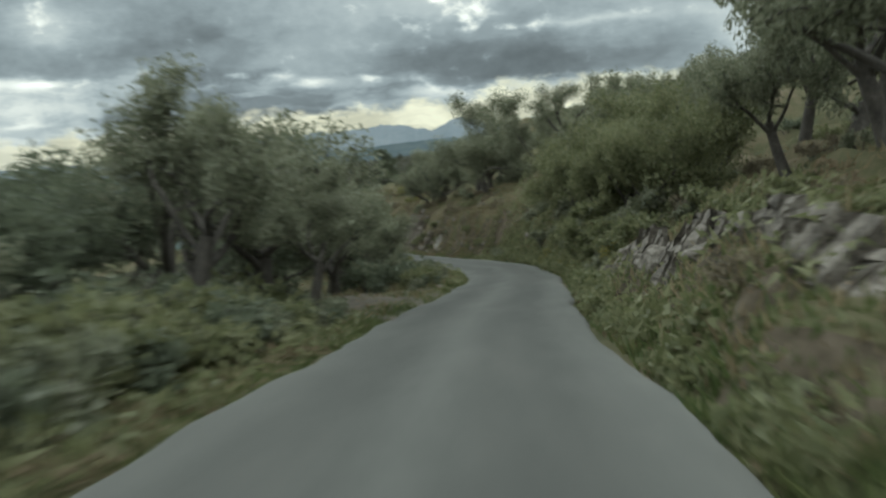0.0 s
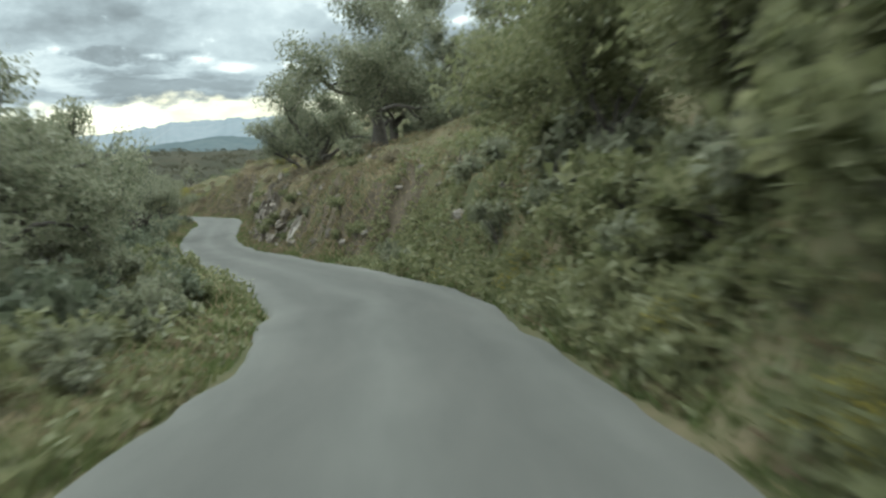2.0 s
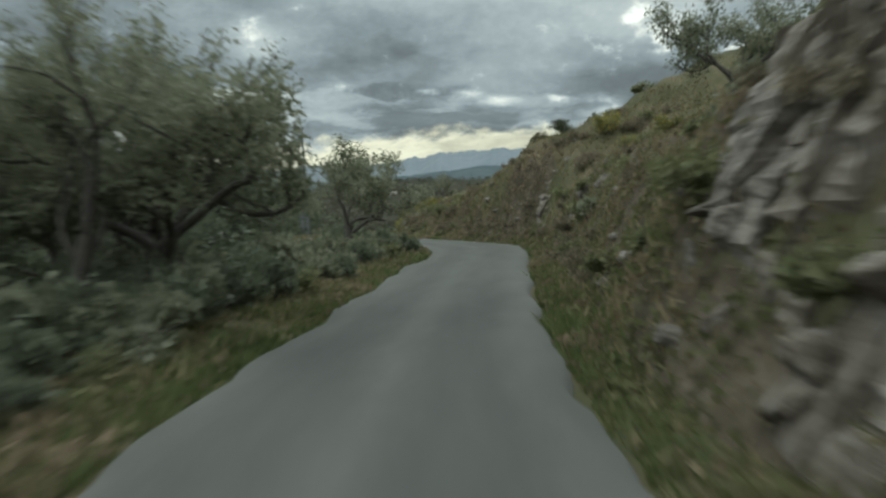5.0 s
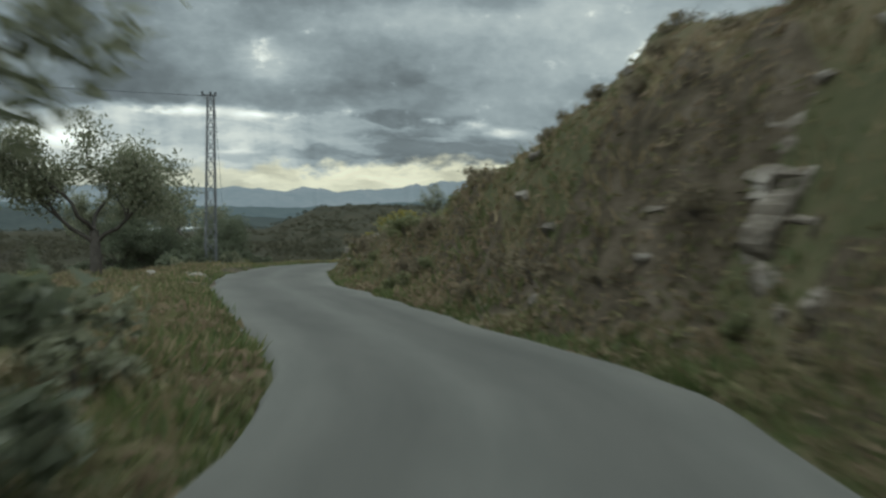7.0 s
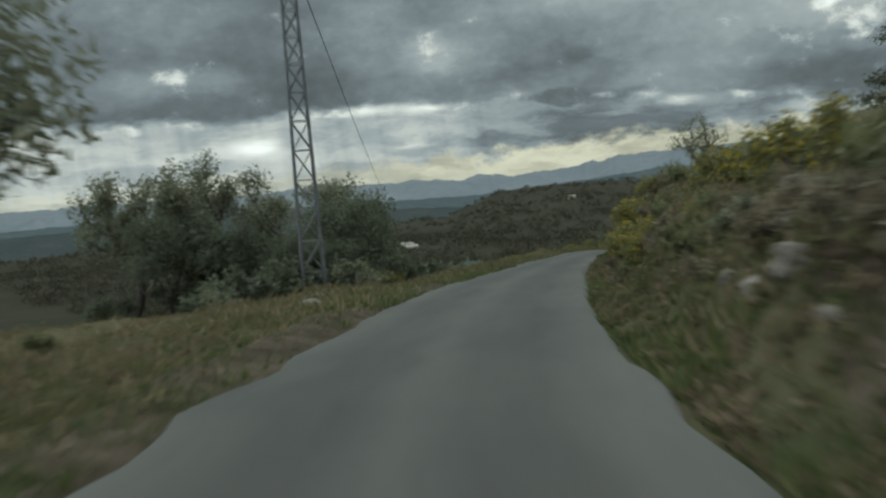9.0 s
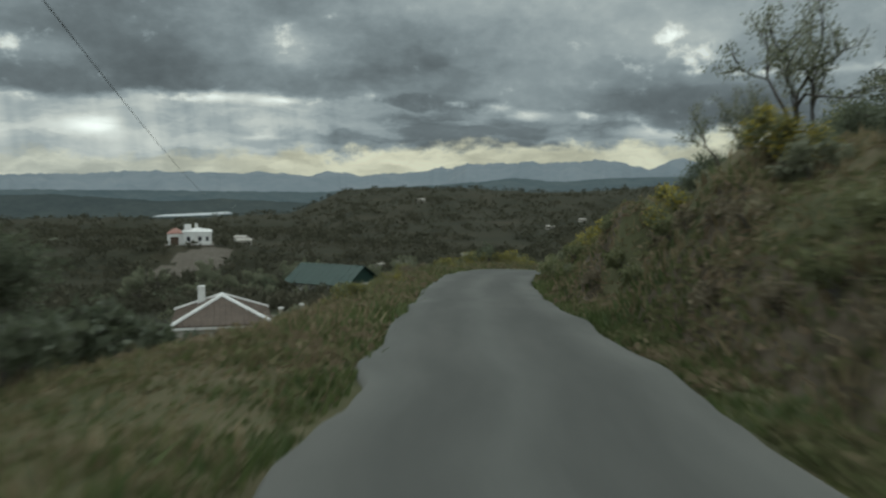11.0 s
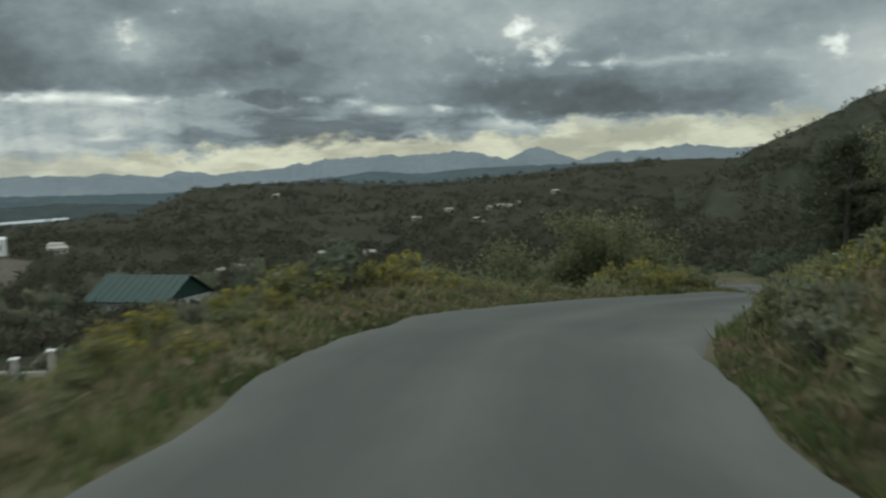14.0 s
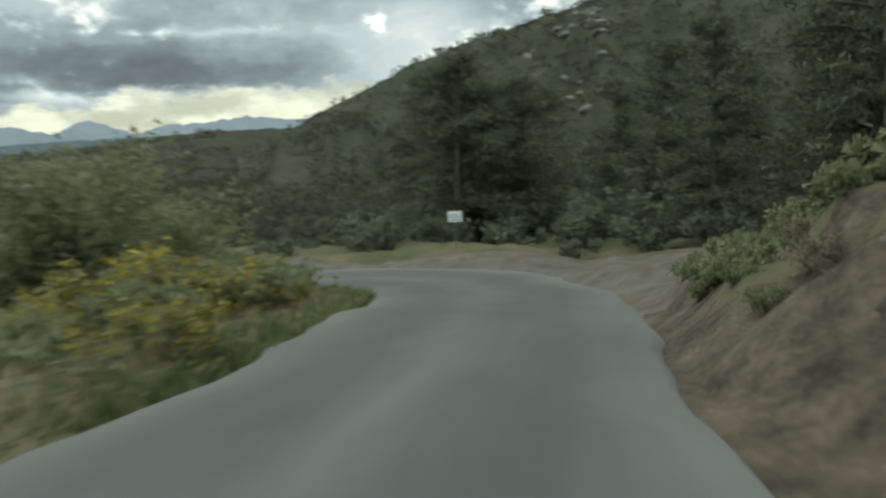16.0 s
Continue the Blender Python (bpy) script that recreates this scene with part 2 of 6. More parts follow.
for tex in [x for x in na if x.type == "TEX_NOISE" and x.inputs["Scale"].default_value < 1.0]:
    tex.inputs["Scale"].default_value = 1.0
    la.new(wuv.outputs[0], tex.inputs["Vector"])
wn1 = na.new("ShaderNodeTexNoise")
wn1.inputs["Scale"].default_value = 0.35
wtc = na.new("ShaderNodeTexCoord")
la.new(wtc.outputs["Object"], wn1.inputs["Vector"])
wsc = na.new("ShaderNodeMath")
wsc.operation = "MULTIPLY_ADD"
wsc.inputs[1].default_value, wsc.inputs[2].default_value = 0.16, -0.08
la.new(wn1.outputs["Fac"], wsc.inputs[0])
la.new(usep.outputs[0], wob.inputs[0])
la.new(wsc.outputs[0], wob.inputs[1])
la.new(wob.outputs[0], wear.inputs[0])
wmul = na.new("ShaderNodeMix")
wmul.data_type, wmul.blend_type = "RGBA", "MULTIPLY"
wmul.inputs["Factor"].default_value = 1.0
wtw = na.new("ShaderNodeVectorMath")
wtw.operation = "SCALE"
wtw.inputs["Scale"].default_value = 2.0
la.new(wear.outputs[0], wtw.inputs[0])
acol = [l_ for l_ in la if l_.to_socket.name == "Base Color"][0].from_socket
la.new(acol, wmul.inputs[6])
la.new(wtw.outputs[0], wmul.inputs[7])
la.new(wmul.outputs[2], na["Principled BSDF"].inputs["Base Color"])
M_gravel = material("gravel_shoulder", [(0.3, (0.068, 0.0592, 0.0463)), (0.55, (0.1021, 0.0895, 0.072)), (0.75, (0.1429, 0.1283, 0.106))], scale=1.6, fine=40.0, bump=0.8, spec=0.03)
M_rock = material("weathered_limestone", [(0.34, (0.0418, 0.0353, 0.0263)), (0.46, (0.1064, 0.0915, 0.073)), (0.58, (0.1786, 0.159, 0.1314)), (0.75, (0.2736, 0.249, 0.2132))],
                  scale=2.6, fine=22.0, bump=1.0, per_object=0.12)
M_rockdark = material("brown_stained_rock", [(0.36, (0.0575, 0.0483, 0.0345)), (0.47, (0.1058, 0.0885, 0.0667)), (0.58, (0.1552, 0.1346, 0.1092)), (0.74, (0.2702, 0.2472, 0.2127))],
                      scale=1.5, fine=14.0, bump=1.0)
M_pale = material("pale_limestone", [(0.3, (0.1275, 0.1135, 0.0918)), (0.55, (0.2167, 0.1962, 0.1636)), (0.8, (0.2869, 0.2637, 0.2239))], scale=2.0, fine=18.0, bump=0.8)
M_bark = material("grey_olive_bark", [(0.3, (0.035, 0.031, 0.026)), (0.6, (0.08, 0.07, 0.058)), (0.8, (0.13, 0.115, 0.10))], scale=5.0, fine=40.0, bump=1.0)
M_olive = material("olive_leaves", [(0.2, (0.1087, 0.1197, 0.0689)), (0.5, (0.1872, 0.1961, 0.1264)), (0.8, (0.2899, 0.2907, 0.2067))], scale=0.7, fine=8.0, bump=0, rough=0.6, per_island=0.45, translucent=0.5)
M_green = material("green_shrub_leaves", [(0.2, (0.0976, 0.108, 0.0462)), (0.5, (0.1591, 0.167, 0.0825)), (0.8, (0.2333, 0.232, 0.1265))], scale=0.9, fine=8.0, bump=0, rough=0.6, per_island=0.45, translucent=0.5)
M_dark = material("dark_shrub_leaves", [(0.2, (0.0707, 0.084, 0.0499)), (0.5, (0.1131, 0.128, 0.0817)), (0.8, (0.1667, 0.18, 0.1191))], scale=0.9, fine=8.0, bump=0, rough=0.6, per_island=0.4, translucent=0.48)
M_drybush = material("dry_brown_scrub", [(0.2, (0.1117, 0.096, 0.0654)), (0.5, (0.1838, 0.1562, 0.1046)), (0.8, (0.2626, 0.224, 0.1597))], scale=0.9, fine=8.0, bump=0, rough=0.8, per_island=0.45, translucent=0.2, spec=0.03)
M_broom = material("yellow_broom_flowers", [(0.2, (0.20, 0.16, 0.022)), (0.5, (0.30, 0.245, 0.036)), (0.8, (0.42, 0.345, 0.055))], scale=0.9, fine=8.0, bump=0, rough=0.7, per_island=0.4, translucent=0.3)
M_grass = material("green_grass_blades", [(0.2, (0.0505, 0.072, 0.0227)), (0.5, (0.096, 0.12, 0.0432)), (0.8, (0.1616, 0.165, 0.0703))], scale=0.25, fine=2.0, bump=0, rough=0.7, per_island=0.4, translucent=0.35)
M_straw = material("dry_grass_blades", [(0.2, (0.1389, 0.1132, 0.0653)), (0.5, (0.2272, 0.1845, 0.1106)), (0.8, (0.3282, 0.2706, 0.1702))], scale=0.25, fine=2.0, bump=0, rough=0.8, per_island=0.4, translucent=0.3, spec=0.03)
M_weeds = material("mixed_weeds", [(0.22, (0.0905, 0.1018, 0.0442)), (0.42, (0.1344, 0.133, 0.0664)), (0.55, (0.1723, 0.1453, 0.0869)), (0.68, (0.2045, 0.1562, 0.1074)), (0.85, (0.2701, 0.2145, 0.1422))],
                   scale=0.3, fine=1.5, bump=0, rough=0.9, per_island=0.3, translucent=0.35, spec=0.03)
M_pine = material("pine_needles", [(0.2, (0.0475, 0.058, 0.0345)), (0.5, (0.0792, 0.09, 0.0517)), (0.8, (0.1244, 0.13, 0.0711))], scale=0.9, fine=8.0, bump=0, rough=0.6, per_island=0.4, translucent=0.35)
M_valley = material("scrub_covered_hillside", [(0.3, (0.0237, 0.0255, 0.0161)), (0.5, (0.0328, 0.0323, 0.0204)), (0.62, (0.0418, 0.0382, 0.0247)), (0.8, (0.0564, 0.0485, 0.0323))],
                    scale=0.03, fine=0.35, bump=0, detail=9.0, spec=0.03)
M_mount = material("scrub_and_rock_slope", [(0.3, (0.024, 0.0287, 0.017)), (0.5, (0.0374, 0.0402, 0.0243)), (0.64, (0.0506, 0.0505, 0.0339)), (0.8, (0.1325, 0.1205, 0.1005))], scale=0.05, fine=0.6, bump=0, detail=9.0, spec=0.03)
M_scrubfar = material("far_scrub_leaves", [(0.2, (0.0489, 0.05, 0.0339)), (0.5, (0.0687, 0.0671, 0.0458)), (0.8, (0.1006, 0.0921, 0.0634))], scale=0.05, fine=0.5, bump=0, rough=0.8, per_island=0.16, translucent=0.3, spec=0.03)
# the far range's pale blue is air haze painted into the base colour
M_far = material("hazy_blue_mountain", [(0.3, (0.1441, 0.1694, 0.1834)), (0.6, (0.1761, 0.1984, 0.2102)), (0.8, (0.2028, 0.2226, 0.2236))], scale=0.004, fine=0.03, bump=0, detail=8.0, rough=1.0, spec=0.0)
# woods on the ridge, with distance haze mixed into their base colour
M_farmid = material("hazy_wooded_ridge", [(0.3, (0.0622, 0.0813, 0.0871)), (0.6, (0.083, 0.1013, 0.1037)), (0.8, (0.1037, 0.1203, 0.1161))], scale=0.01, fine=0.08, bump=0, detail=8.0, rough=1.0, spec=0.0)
M_fold = material("dark_wooded_fold", [(0.3, (0.042, 0.052, 0.052)), (0.6, (0.058, 0.068, 0.065)), (0.8, (0.075, 0.084, 0.076))], scale=0.012, fine=0.1, bump=0, detail=8.0, rough=1.0, spec=0.0)
M_water = material("pale_reservoir_water", [(0.3, (0.5, 0.53, 0.53)), (0.8, (0.6, 0.62, 0.6))], scale=0.01, fine=0.2, bump=0, rough=0.25, spec=0.5)
M_white = material("whitewashed_wall", [(0.3, (0.527, 0.51, 0.476)), (0.6, (0.646, 0.6375, 0.6035)), (0.8, (0.697, 0.6885, 0.663))], scale=0.7, fine=12.0, bump=0.2)
M_cream = material("stained_cream_plaster", [(0.3, (0.2592, 0.2376, 0.2016)), (0.6, (0.3456, 0.324, 0.2808)), (0.8, (0.4032, 0.3816, 0.3384))], scale=0.6, fine=10.0, bump=0.3)
M_tile = material("brown_clay_roof_tiles", [(0.3, (0.072, 0.054, 0.0408)), (0.6, (0.102, 0.078, 0.06)), (0.8, (0.138, 0.108, 0.087))], scale=1.2, fine=14.0, bump=0.6, per_object=0.1)
M_pink = material("weathered_red_tiles", [(0.3, (0.26, 0.14, 0.11)), (0.7, (0.36, 0.21, 0.17))], scale=1.2, fine=14.0, bump=0.4)
M_greenroof = material("green_sheet_roof", [(0.3, (0.0116, 0.0302, 0.0228)), (0.6, (0.0161, 0.0395, 0.0303)), (0.8, (0.0219, 0.0479, 0.0368))], scale=0.5, fine=6.0, bump=0.1, rough=0.6)
M_glass = material("dark_window_glass", [(0.3, (0.012, 0.014, 0.016)), (0.8, (0.03, 0.034, 0.036))], scale=2.0, fine=9.0, bump=0, rough=0.15, spec=0.5)
M_steel = material("galvanised_steel", [(0.3, (0.12, 0.125, 0.13)), (0.6, (0.19, 0.195, 0.20)), (0.8, (0.25, 0.25, 0.25))], scale=3.0, fine=30.0, bump=0.1, rough=0.55, metal=0.6)
M_signwhite = material("faded_white_sign_paint", [(0.3, (0.55, 0.56, 0.55)), (0.8, (0.74, 0.75, 0.74))], scale=3.0, fine=30.0, bump=0.05, rough=0.5)
M_wood = material("brown_painted_wood", [(0.3, (0.06, 0.042, 0.03)), (0.8, (0.11, 0.08, 0.055))], scale=4.0, fine=40.0, bump=0.4)
M_concrete = material("grey_concrete", [(0.3, (0.26, 0.25, 0.23)), (0.7, (0.40, 0.39, 0.36))], scale=1.5, fine=25.0, bump=0.4)

# ---- mesh helpers ----


def mesh_np(name, verts, faces, mat, smooth=False):
    """A mesh from arrays: verts (n, 3) and faces (m, 3 or 4)."""
    verts, faces = np.asarray(verts, np.float32), np.asarray(faces, np.int32)
    me = bpy.data.meshes.new(name)
    k = faces.shape[1]
    me.vertices.add(len(verts))
    me.vertices.foreach_set("co", verts.ravel())
    me.loops.add(faces.size)
    me.loops.foreach_set("vertex_index", faces.ravel())
    me.polygons.add(len(faces))
    me.polygons.foreach_set("loop_start", np.arange(0, faces.size, k, dtype=np.int32))
    me.polygons.foreach_set("use_smooth", np.full(len(faces), smooth))
    me.materials.append(mat)
    me.update(calc_edges=True)
    return me


def joined(pieces):
    """Joins (verts, faces) pairs with equal face sizes."""
    vs, fs, at = [], [], 0
    for v, f in pieces:
        vs.append(np.asarray(v, float))
        fs.append(np.asarray(f, int) + at)
        at += len(v)
    return np.concatenate(vs), np.concatenate(fs)


def part(name, bm, mat, parent, label=""):
    """Links a bmesh, or a ready mesh, as one part under a thing."""
    if isinstance(bm, bmesh.types.BMesh):
        me = bpy.data.meshes.new(name)
        bmesh.ops.recalc_face_normals(bm, faces=bm.faces)
        bm.to_mesh(me)
        bm.free()
        me.materials.append(mat)
    else:
        me = bm
    ob = new(name, me)
    ob.parent = parent
    return tagged(ob, label)


def thing(name, place, label, category, group="", kind="", turn=0.0, size=1.0):
    ob = new(name)
    ob.matrix_basis = pose(*place, 0, 0, turn)
    ob.scale = (size,) * 3
    ob.empty_display_size = 0.2
    return tagged(ob, label, category, group, kind)


def box(bm, x0, y0, z0, x1, y1, z1, bevel=0.0):
    r = bmesh.ops.create_cube(bm, size=1.0)
    for v in r["verts"]:
        v.co = Vector(((x0 + x1) / 2 + v.co.x * (x1 - x0), (y0 + y1) / 2 + v.co.y * (y1 - y0), (z0 + z1) / 2 + v.co.z * (z1 - z0)))
    if bevel:
        es = list({e for v in r["verts"] for e in v.link_edges})
        bmesh.ops.bevel(bm, geom=es, offset=bevel, segments=1, affect="EDGES")
    return bm


def beam(a, b, r0, r1=None, sides=5):
    """A tapered bar between two points, as arrays of quads."""
    a, b = np.array(a, float), np.array(b, float)
    r1 = r0 if r1 is None else r1
    w = (b - a) / max(np.linalg.norm(b - a), 1e-6)
    u = np.cross(w, (0, 0, 1.0) if abs(w[2]) < 0.9 else (1.0, 0, 0))
    u /= np.linalg.norm(u)
    v = np.cross(w, u)
    ang = np.arange(sides) * 2 * np.pi / sides
    ring = np.cos(ang)[:, None] * u + np.sin(ang)[:, None] * v
    verts = np.concatenate([a + ring * r0, b + ring * r1])
    i = np.arange(sides)
    j = (i + 1) % sides
    return verts, np.stack([i, j, j + sides, i + sides], 1)


def noise2(x, y, seed=0):
    """Smooth value noise, about -1 to 1."""
    x, y = np.asarray(x, float), np.asarray(y, float)
    xi, yi = np.floor(x).astype(np.int64), np.floor(y).astype(np.int64)
    fx, fy = x - xi, y - yi
    fx, fy = fx * fx * (3 - 2 * fx), fy * fy * (3 - 2 * fy)

    def h(a, b):
        n = (a * 374761393 + b * 668265263 + seed * 144665) & 0x7FFFFFFF
        n = ((n ^ (n >> 13)) * 1274126177) & 0x7FFFFFFF
        return ((n ^ (n >> 16)) & 0xFFFF) / 32767.5 - 1

    return (h(xi, yi) * (1 - fx) + h(xi + 1, yi) * fx) * (1 - fy) + (h(xi, yi + 1) * (1 - fx) + h(xi + 1, yi + 1) * fx) * fy


def fbm(x, y, seed=0, octaves=4):
    return sum(noise2(np.asarray(x) * 2**k, np.asarray(y) * 2**k, seed + k) * 0.5**k for k in range(octaves))


# ---- the road's line and the lie of the land ----
ROAD = np.array([
    (-6.0, -25, 1.9), (-2.6, -10, 0.05), (0, 0, -1.25), (4.35, 13.18, -3.15), (8.66, 25.78, -4.9), (11.27, 38.8, -6.45), (12.01, 52.4, -7.7), (12.04, 66.45, -8.89),
    (13.1, 80.36, -9.87), (13.9, 94.02, -10.62), (12.79, 107.47, -11.26), (10.35, 120.26, -12.06), (8.59, 132.95, -12.85), (8.19, 145.57, -13.66),
    (8.52, 157.64, -14.51), (9.11, 168.95, -15.48), (10.44, 179.17, -16.21), (13.79, 189.26, -17.14), (19.09, 197.41, -18.22), (25.0, 204.6, -19.25),
    (30.3, 210.4, -20.3), (33.2, 216.0, -21.1), (32.4, 222.0, -21.7), (27.5, 226.5, -22.2), (20.0, 228.5, -22.8), (8.0, 229.0, -23.6)])
EDGES = np.array([  # way along the road, left and right edge from the line
    (-40, -2.8, 1.3), (10, -2.8, 1.33), (17, -2.85, 1.2), (23, -2.6, 1.28), (28, -2.3, 1.55), (33, -1.72, 2.05), (36, -1.38, 2.2), (41, -1.08, 2.62), (45, -1.2, 2.5), (50, -1.4, 2.15),
    (55, -1.85, 1.62), (62, -1.97, 1.3), (67, -1.98, 1.13), (72, -2.15, 1.02), (77, -2.35, 0.88), (81, -2.35, 1.0), (86, -2.35, 1.2), (92, -2.2, 1.45), (98, -1.35, 2.3), (103, -0.75, 2.9),
    (107, -1.3, 2.1), (112, -1.95, 1.45), (119, -2.35, 1.36), (125, -2.5, 1.46), (131, -2.3, 1.7), (137, -1.95, 1.93), (143, -1.72, 2.08), (148, -1.35, 2.12), (155, -0.95, 2.2), (167, -1.1, 2.05), (175, -1.5, 2.0),
    (179, -1.65, 1.9), (184, -2.2, 1.75), (190, -3.05, 1.7), (196, -3.9, 1.7), (201, -3.7, 1.55), (206, -3.0, 1.58), (210, -2.2, 1.92), (214, -2.4, 2.25), (220, -2.55, 2.15), (236, -2.4, 2.6), (300, -2.3, 2.3)])


def smooth_line(knots, step=0.5):
    out = []
    for i in range(1, len(knots) - 2):
        p0, p1, p2, p3 = knots[i - 1:i + 3]
        n = max(int(np.linalg.norm(p2 - p1) / step), 2)
        for u in np.arange(n) / n:
            out.append(0.5 * (2 * p1 + (p2 - p0) * u + (2 * p0 - 5 * p1 + 4 * p2 - p3) * u**2 + (3 * p1 - p0 - 3 * p2 + p3) * u**3))
    return np.array(out)


LINE = smooth_line(ROAD)
WAY = np.concatenate([[0], np.cumsum(np.linalg.norm(np.diff(LINE[:, :2], axis=0), axis=1))])
WAY -= WAY[np.argmin(((LINE[:, :2]) ** 2).sum(1))]
TAN = np.gradient(LINE[:, :2], axis=0)
TAN /= np.linalg.norm(TAN, axis=1)[:, None]
SIDE = np.stack([TAN[:, 1], -TAN[:, 0]], 1)          # to the right
D_LEFT, D_RIGHT = np.interp(WAY, EDGES[:, 0], EDGES[:, 1]), np.interp(WAY, EDGES[:, 0], EDGES[:, 2])
for _ in range(6):
    D_LEFT[1:-1] = (D_LEFT[:-2] + 2 * D_LEFT[1:-1] + D_LEFT[2:]) / 4
    D_RIGHT[1:-1] = (D_RIGHT[:-2] + 2 * D_RIGHT[1:-1] + D_RIGHT[2:]) / 4


def locate(x, y):
    """Index of the nearest point of the line, way along it, and how far to its right."""
    p = np.stack([np.ravel(x), np.ravel(y)], 1)
    k = np.concatenate([np.argmin(((c[:, None] - LINE[None, :, :2]) ** 2).sum(2), 1) for c in np.array_split(p, max(len(p) // 4000, 1))])
    off = p - LINE[k, :2]
    along = (off * TAN[k]).sum(1)
    d = np.hypot(off[:, 0], off[:, 1]) * np.where((off * SIDE[k]).sum(1) >= 0, 1, -1)
    return k, WAY[k] + np.clip(along, -0.4, 0.4), d


UPPER_BANK = np.array([  # way, height of the cut bank, slope of the hillside above it, fall on the downhill side
    (-40, 0.9, 0.34, 0.06), (4, 0.5, 0.40, 0.06), (20, 0.5, 0.40, 0.05), (25, 0.6, 0.38, 0.06), (28, 1.2, 0.32, 0.06), (35, 1.0, 0.32, 0.06), (44, 1.3, 0.34, 0.08), (50, 2.3, 0.36, 0.1), (60, 3.0, 0.40, 0.12), (72, 2.9, 0.36, 0.12),
    (82, 2.1, 0.24, 0.12), (92, 2.1, 0.28, 0.12)])
LOWER_BANK = np.array([
    (104, 3.7, 0.6, 0.1), (109, 3.4, 0.55, 0.08), (113, 2.4, 0.42, 0.06), (116, 1.5, 0.3, 0.06), (119, 1.2, 0.24, 0.05), (126, 0.85, 0.22, 0.05), (132, 0.8, 0.24, 0.06), (142, 1.2, 0.29, 0.08), (152, 1.75, 0.30, 0.12),
    (162, 1.7, 0.30, 0.3), (168, 1.1, 0.30, 0.55), (178, 0.5, 0.30, 0.6), (192, 0.5, 0.34, 0.5), (198, 0.6, 0.36, 0.2), (204, 0.8, 0.40, 0.2), (211, 0.75, 0.38, 0.25), (217, 0.12, 0.09, 0.25),
    (221, 0.05, 0.05, 0.22), (226, 0.0, -0.10, 0.2), (300, 0.0, -0.12, 0.1)])
BANK = np.vstack((UPPER_BANK, LOWER_BANK))


def base_plane(x, y):
    """The broad valley on the downhill side."""
    r = np.hypot(x - 9, y - 170)
    az = np.arctan2(-(x - 9), np.maximum(y - 170, 1e-3))
    z = -9 - 0.082 * np.clip(y, -60, 330)
    lakeward = np.clip((az - 0.07) / 0.06, 0, 1) * (y > 170)
    return z - lakeward * np.clip(r - 330, 0, 900) * 0.052 - np.clip(r - 1500, 0, 3500) * 0.03


def height(x, y):
    x, y = np.asarray(x, float), np.asarray(y, float)
    k, s, d = locate(x, y)
    x, y = x.ravel(), y.ravel()
    zr, hb = LINE[k, 2], np.interp(s, BANK[:, 0], BANK[:, 1])
    up_, down = np.interp(s, BANK[:, 0], BANK[:, 2]), np.interp(s, BANK[:, 0], BANK[:, 3])
    rough = fbm(x / 3.1, y / 3.1, 3)
    # uphill side
    e = d - D_RIGHT[k]
    hb = hb * (1 + 0.25 * fbm(s / 9.0, 0 * s, 11, 3))
    toe = 0.55 + 0.35 * noise2(s / 4.0, 0 * s, 5)
    run = np.maximum(hb * 0.62, 0.3)
    t = np.clip((e - toe) / run, 0, 1)
    bank = hb * (t * t * (3 - 2 * t)) ** 0.8
    above = np.maximum(e - toe - run, 0)
    hill = np.where(up_ > 0, 14 * (1 - np.exp(-np.maximum(up_, 0) * above / 14)), up_ * np.minimum(above, 60))
    zright = zr + bank + hill + rough * (0.10 * np.clip(e, 0, 1.5) + 0.16 * t + 0.012 * np.minimum(above, 60)) + 0.45 * t * fbm(x / 1.3, y / 1.3, 21, 3) * (hb > 0.5)
    # downhill side
    g = D_LEFT[k] - d
    far = np.maximum(g - np.interp(s, [155, 168, 195, 205], [1.6, 1.3, 1.7, 1.8]), 0)
    zleft = zr - 18 * (1 - np.exp(-down * far / 18)) + rough * (0.06 * np.clip(g, 0, 3) + 0.012 * np.minimum(far, 50))
    zleft = zleft + 0.4 * np.exp(-((s - 199) / 5.0) ** 2) * np.clip((g - 0.5) / 1.6, 0, 1) * np.exp(-(np.maximum(g - 3.0, 0) / 4.0) ** 2)
    w = np.clip((g - 22) / 60, 0, 1)
    w = w * w * (3 - 2 * w)
    zleft = zleft * (1 - w) + (base_plane(x, y) + 1.5 * fbm(x / 40, y / 40, 8)) * w
    z = np.where(e > 0, zright, np.where(g > 0, zleft, zr))
    off = np.maximum(e, g)
    z = z - 0.13 * np.clip((0.35 - off) / 0.35, 0, 1)
    # the hollow below the road in which a house stands
    z = np.minimum(z, -26.7 + 0.52 * np.maximum(np.hypot(x + 10, (y - 219) * 0.8) - 9, 0))
    # far past the ends of the road the land runs out into the valley
    out = np.clip((np.hypot(x - 9, y - 110) - 230) / 250, 0, 1) * np.where(e > 0, 1, 1)
    out = out * out * (3 - 2 * out)
    # and beyond the last bend there is no road to follow
    past = np.clip((np.hypot(x - LINE[-1, 0], y - LINE[-1, 1]) - 6) / 20, 0, 1) * (k >= len(LINE) - 8)
    out = np.maximum(out, past * past * (3 - 2 * past))
    return z * (1 - out) + base_plane(x, y) * out


def spread(lo, hi, step, reach, grow=1.13):
    core = list(np.arange(lo, hi, step))
    a, b, w = [], [], step
    x = core[-1]
    while x < reach:
        w = min(w * grow, 220)
        x += w
        b.append(x)
    w, x = step, core[0]
    while x > -reach:
        w = min(w * grow, 220)
        x -= w
        a.append(x)
    return np.array(a[::-1] + core + b)


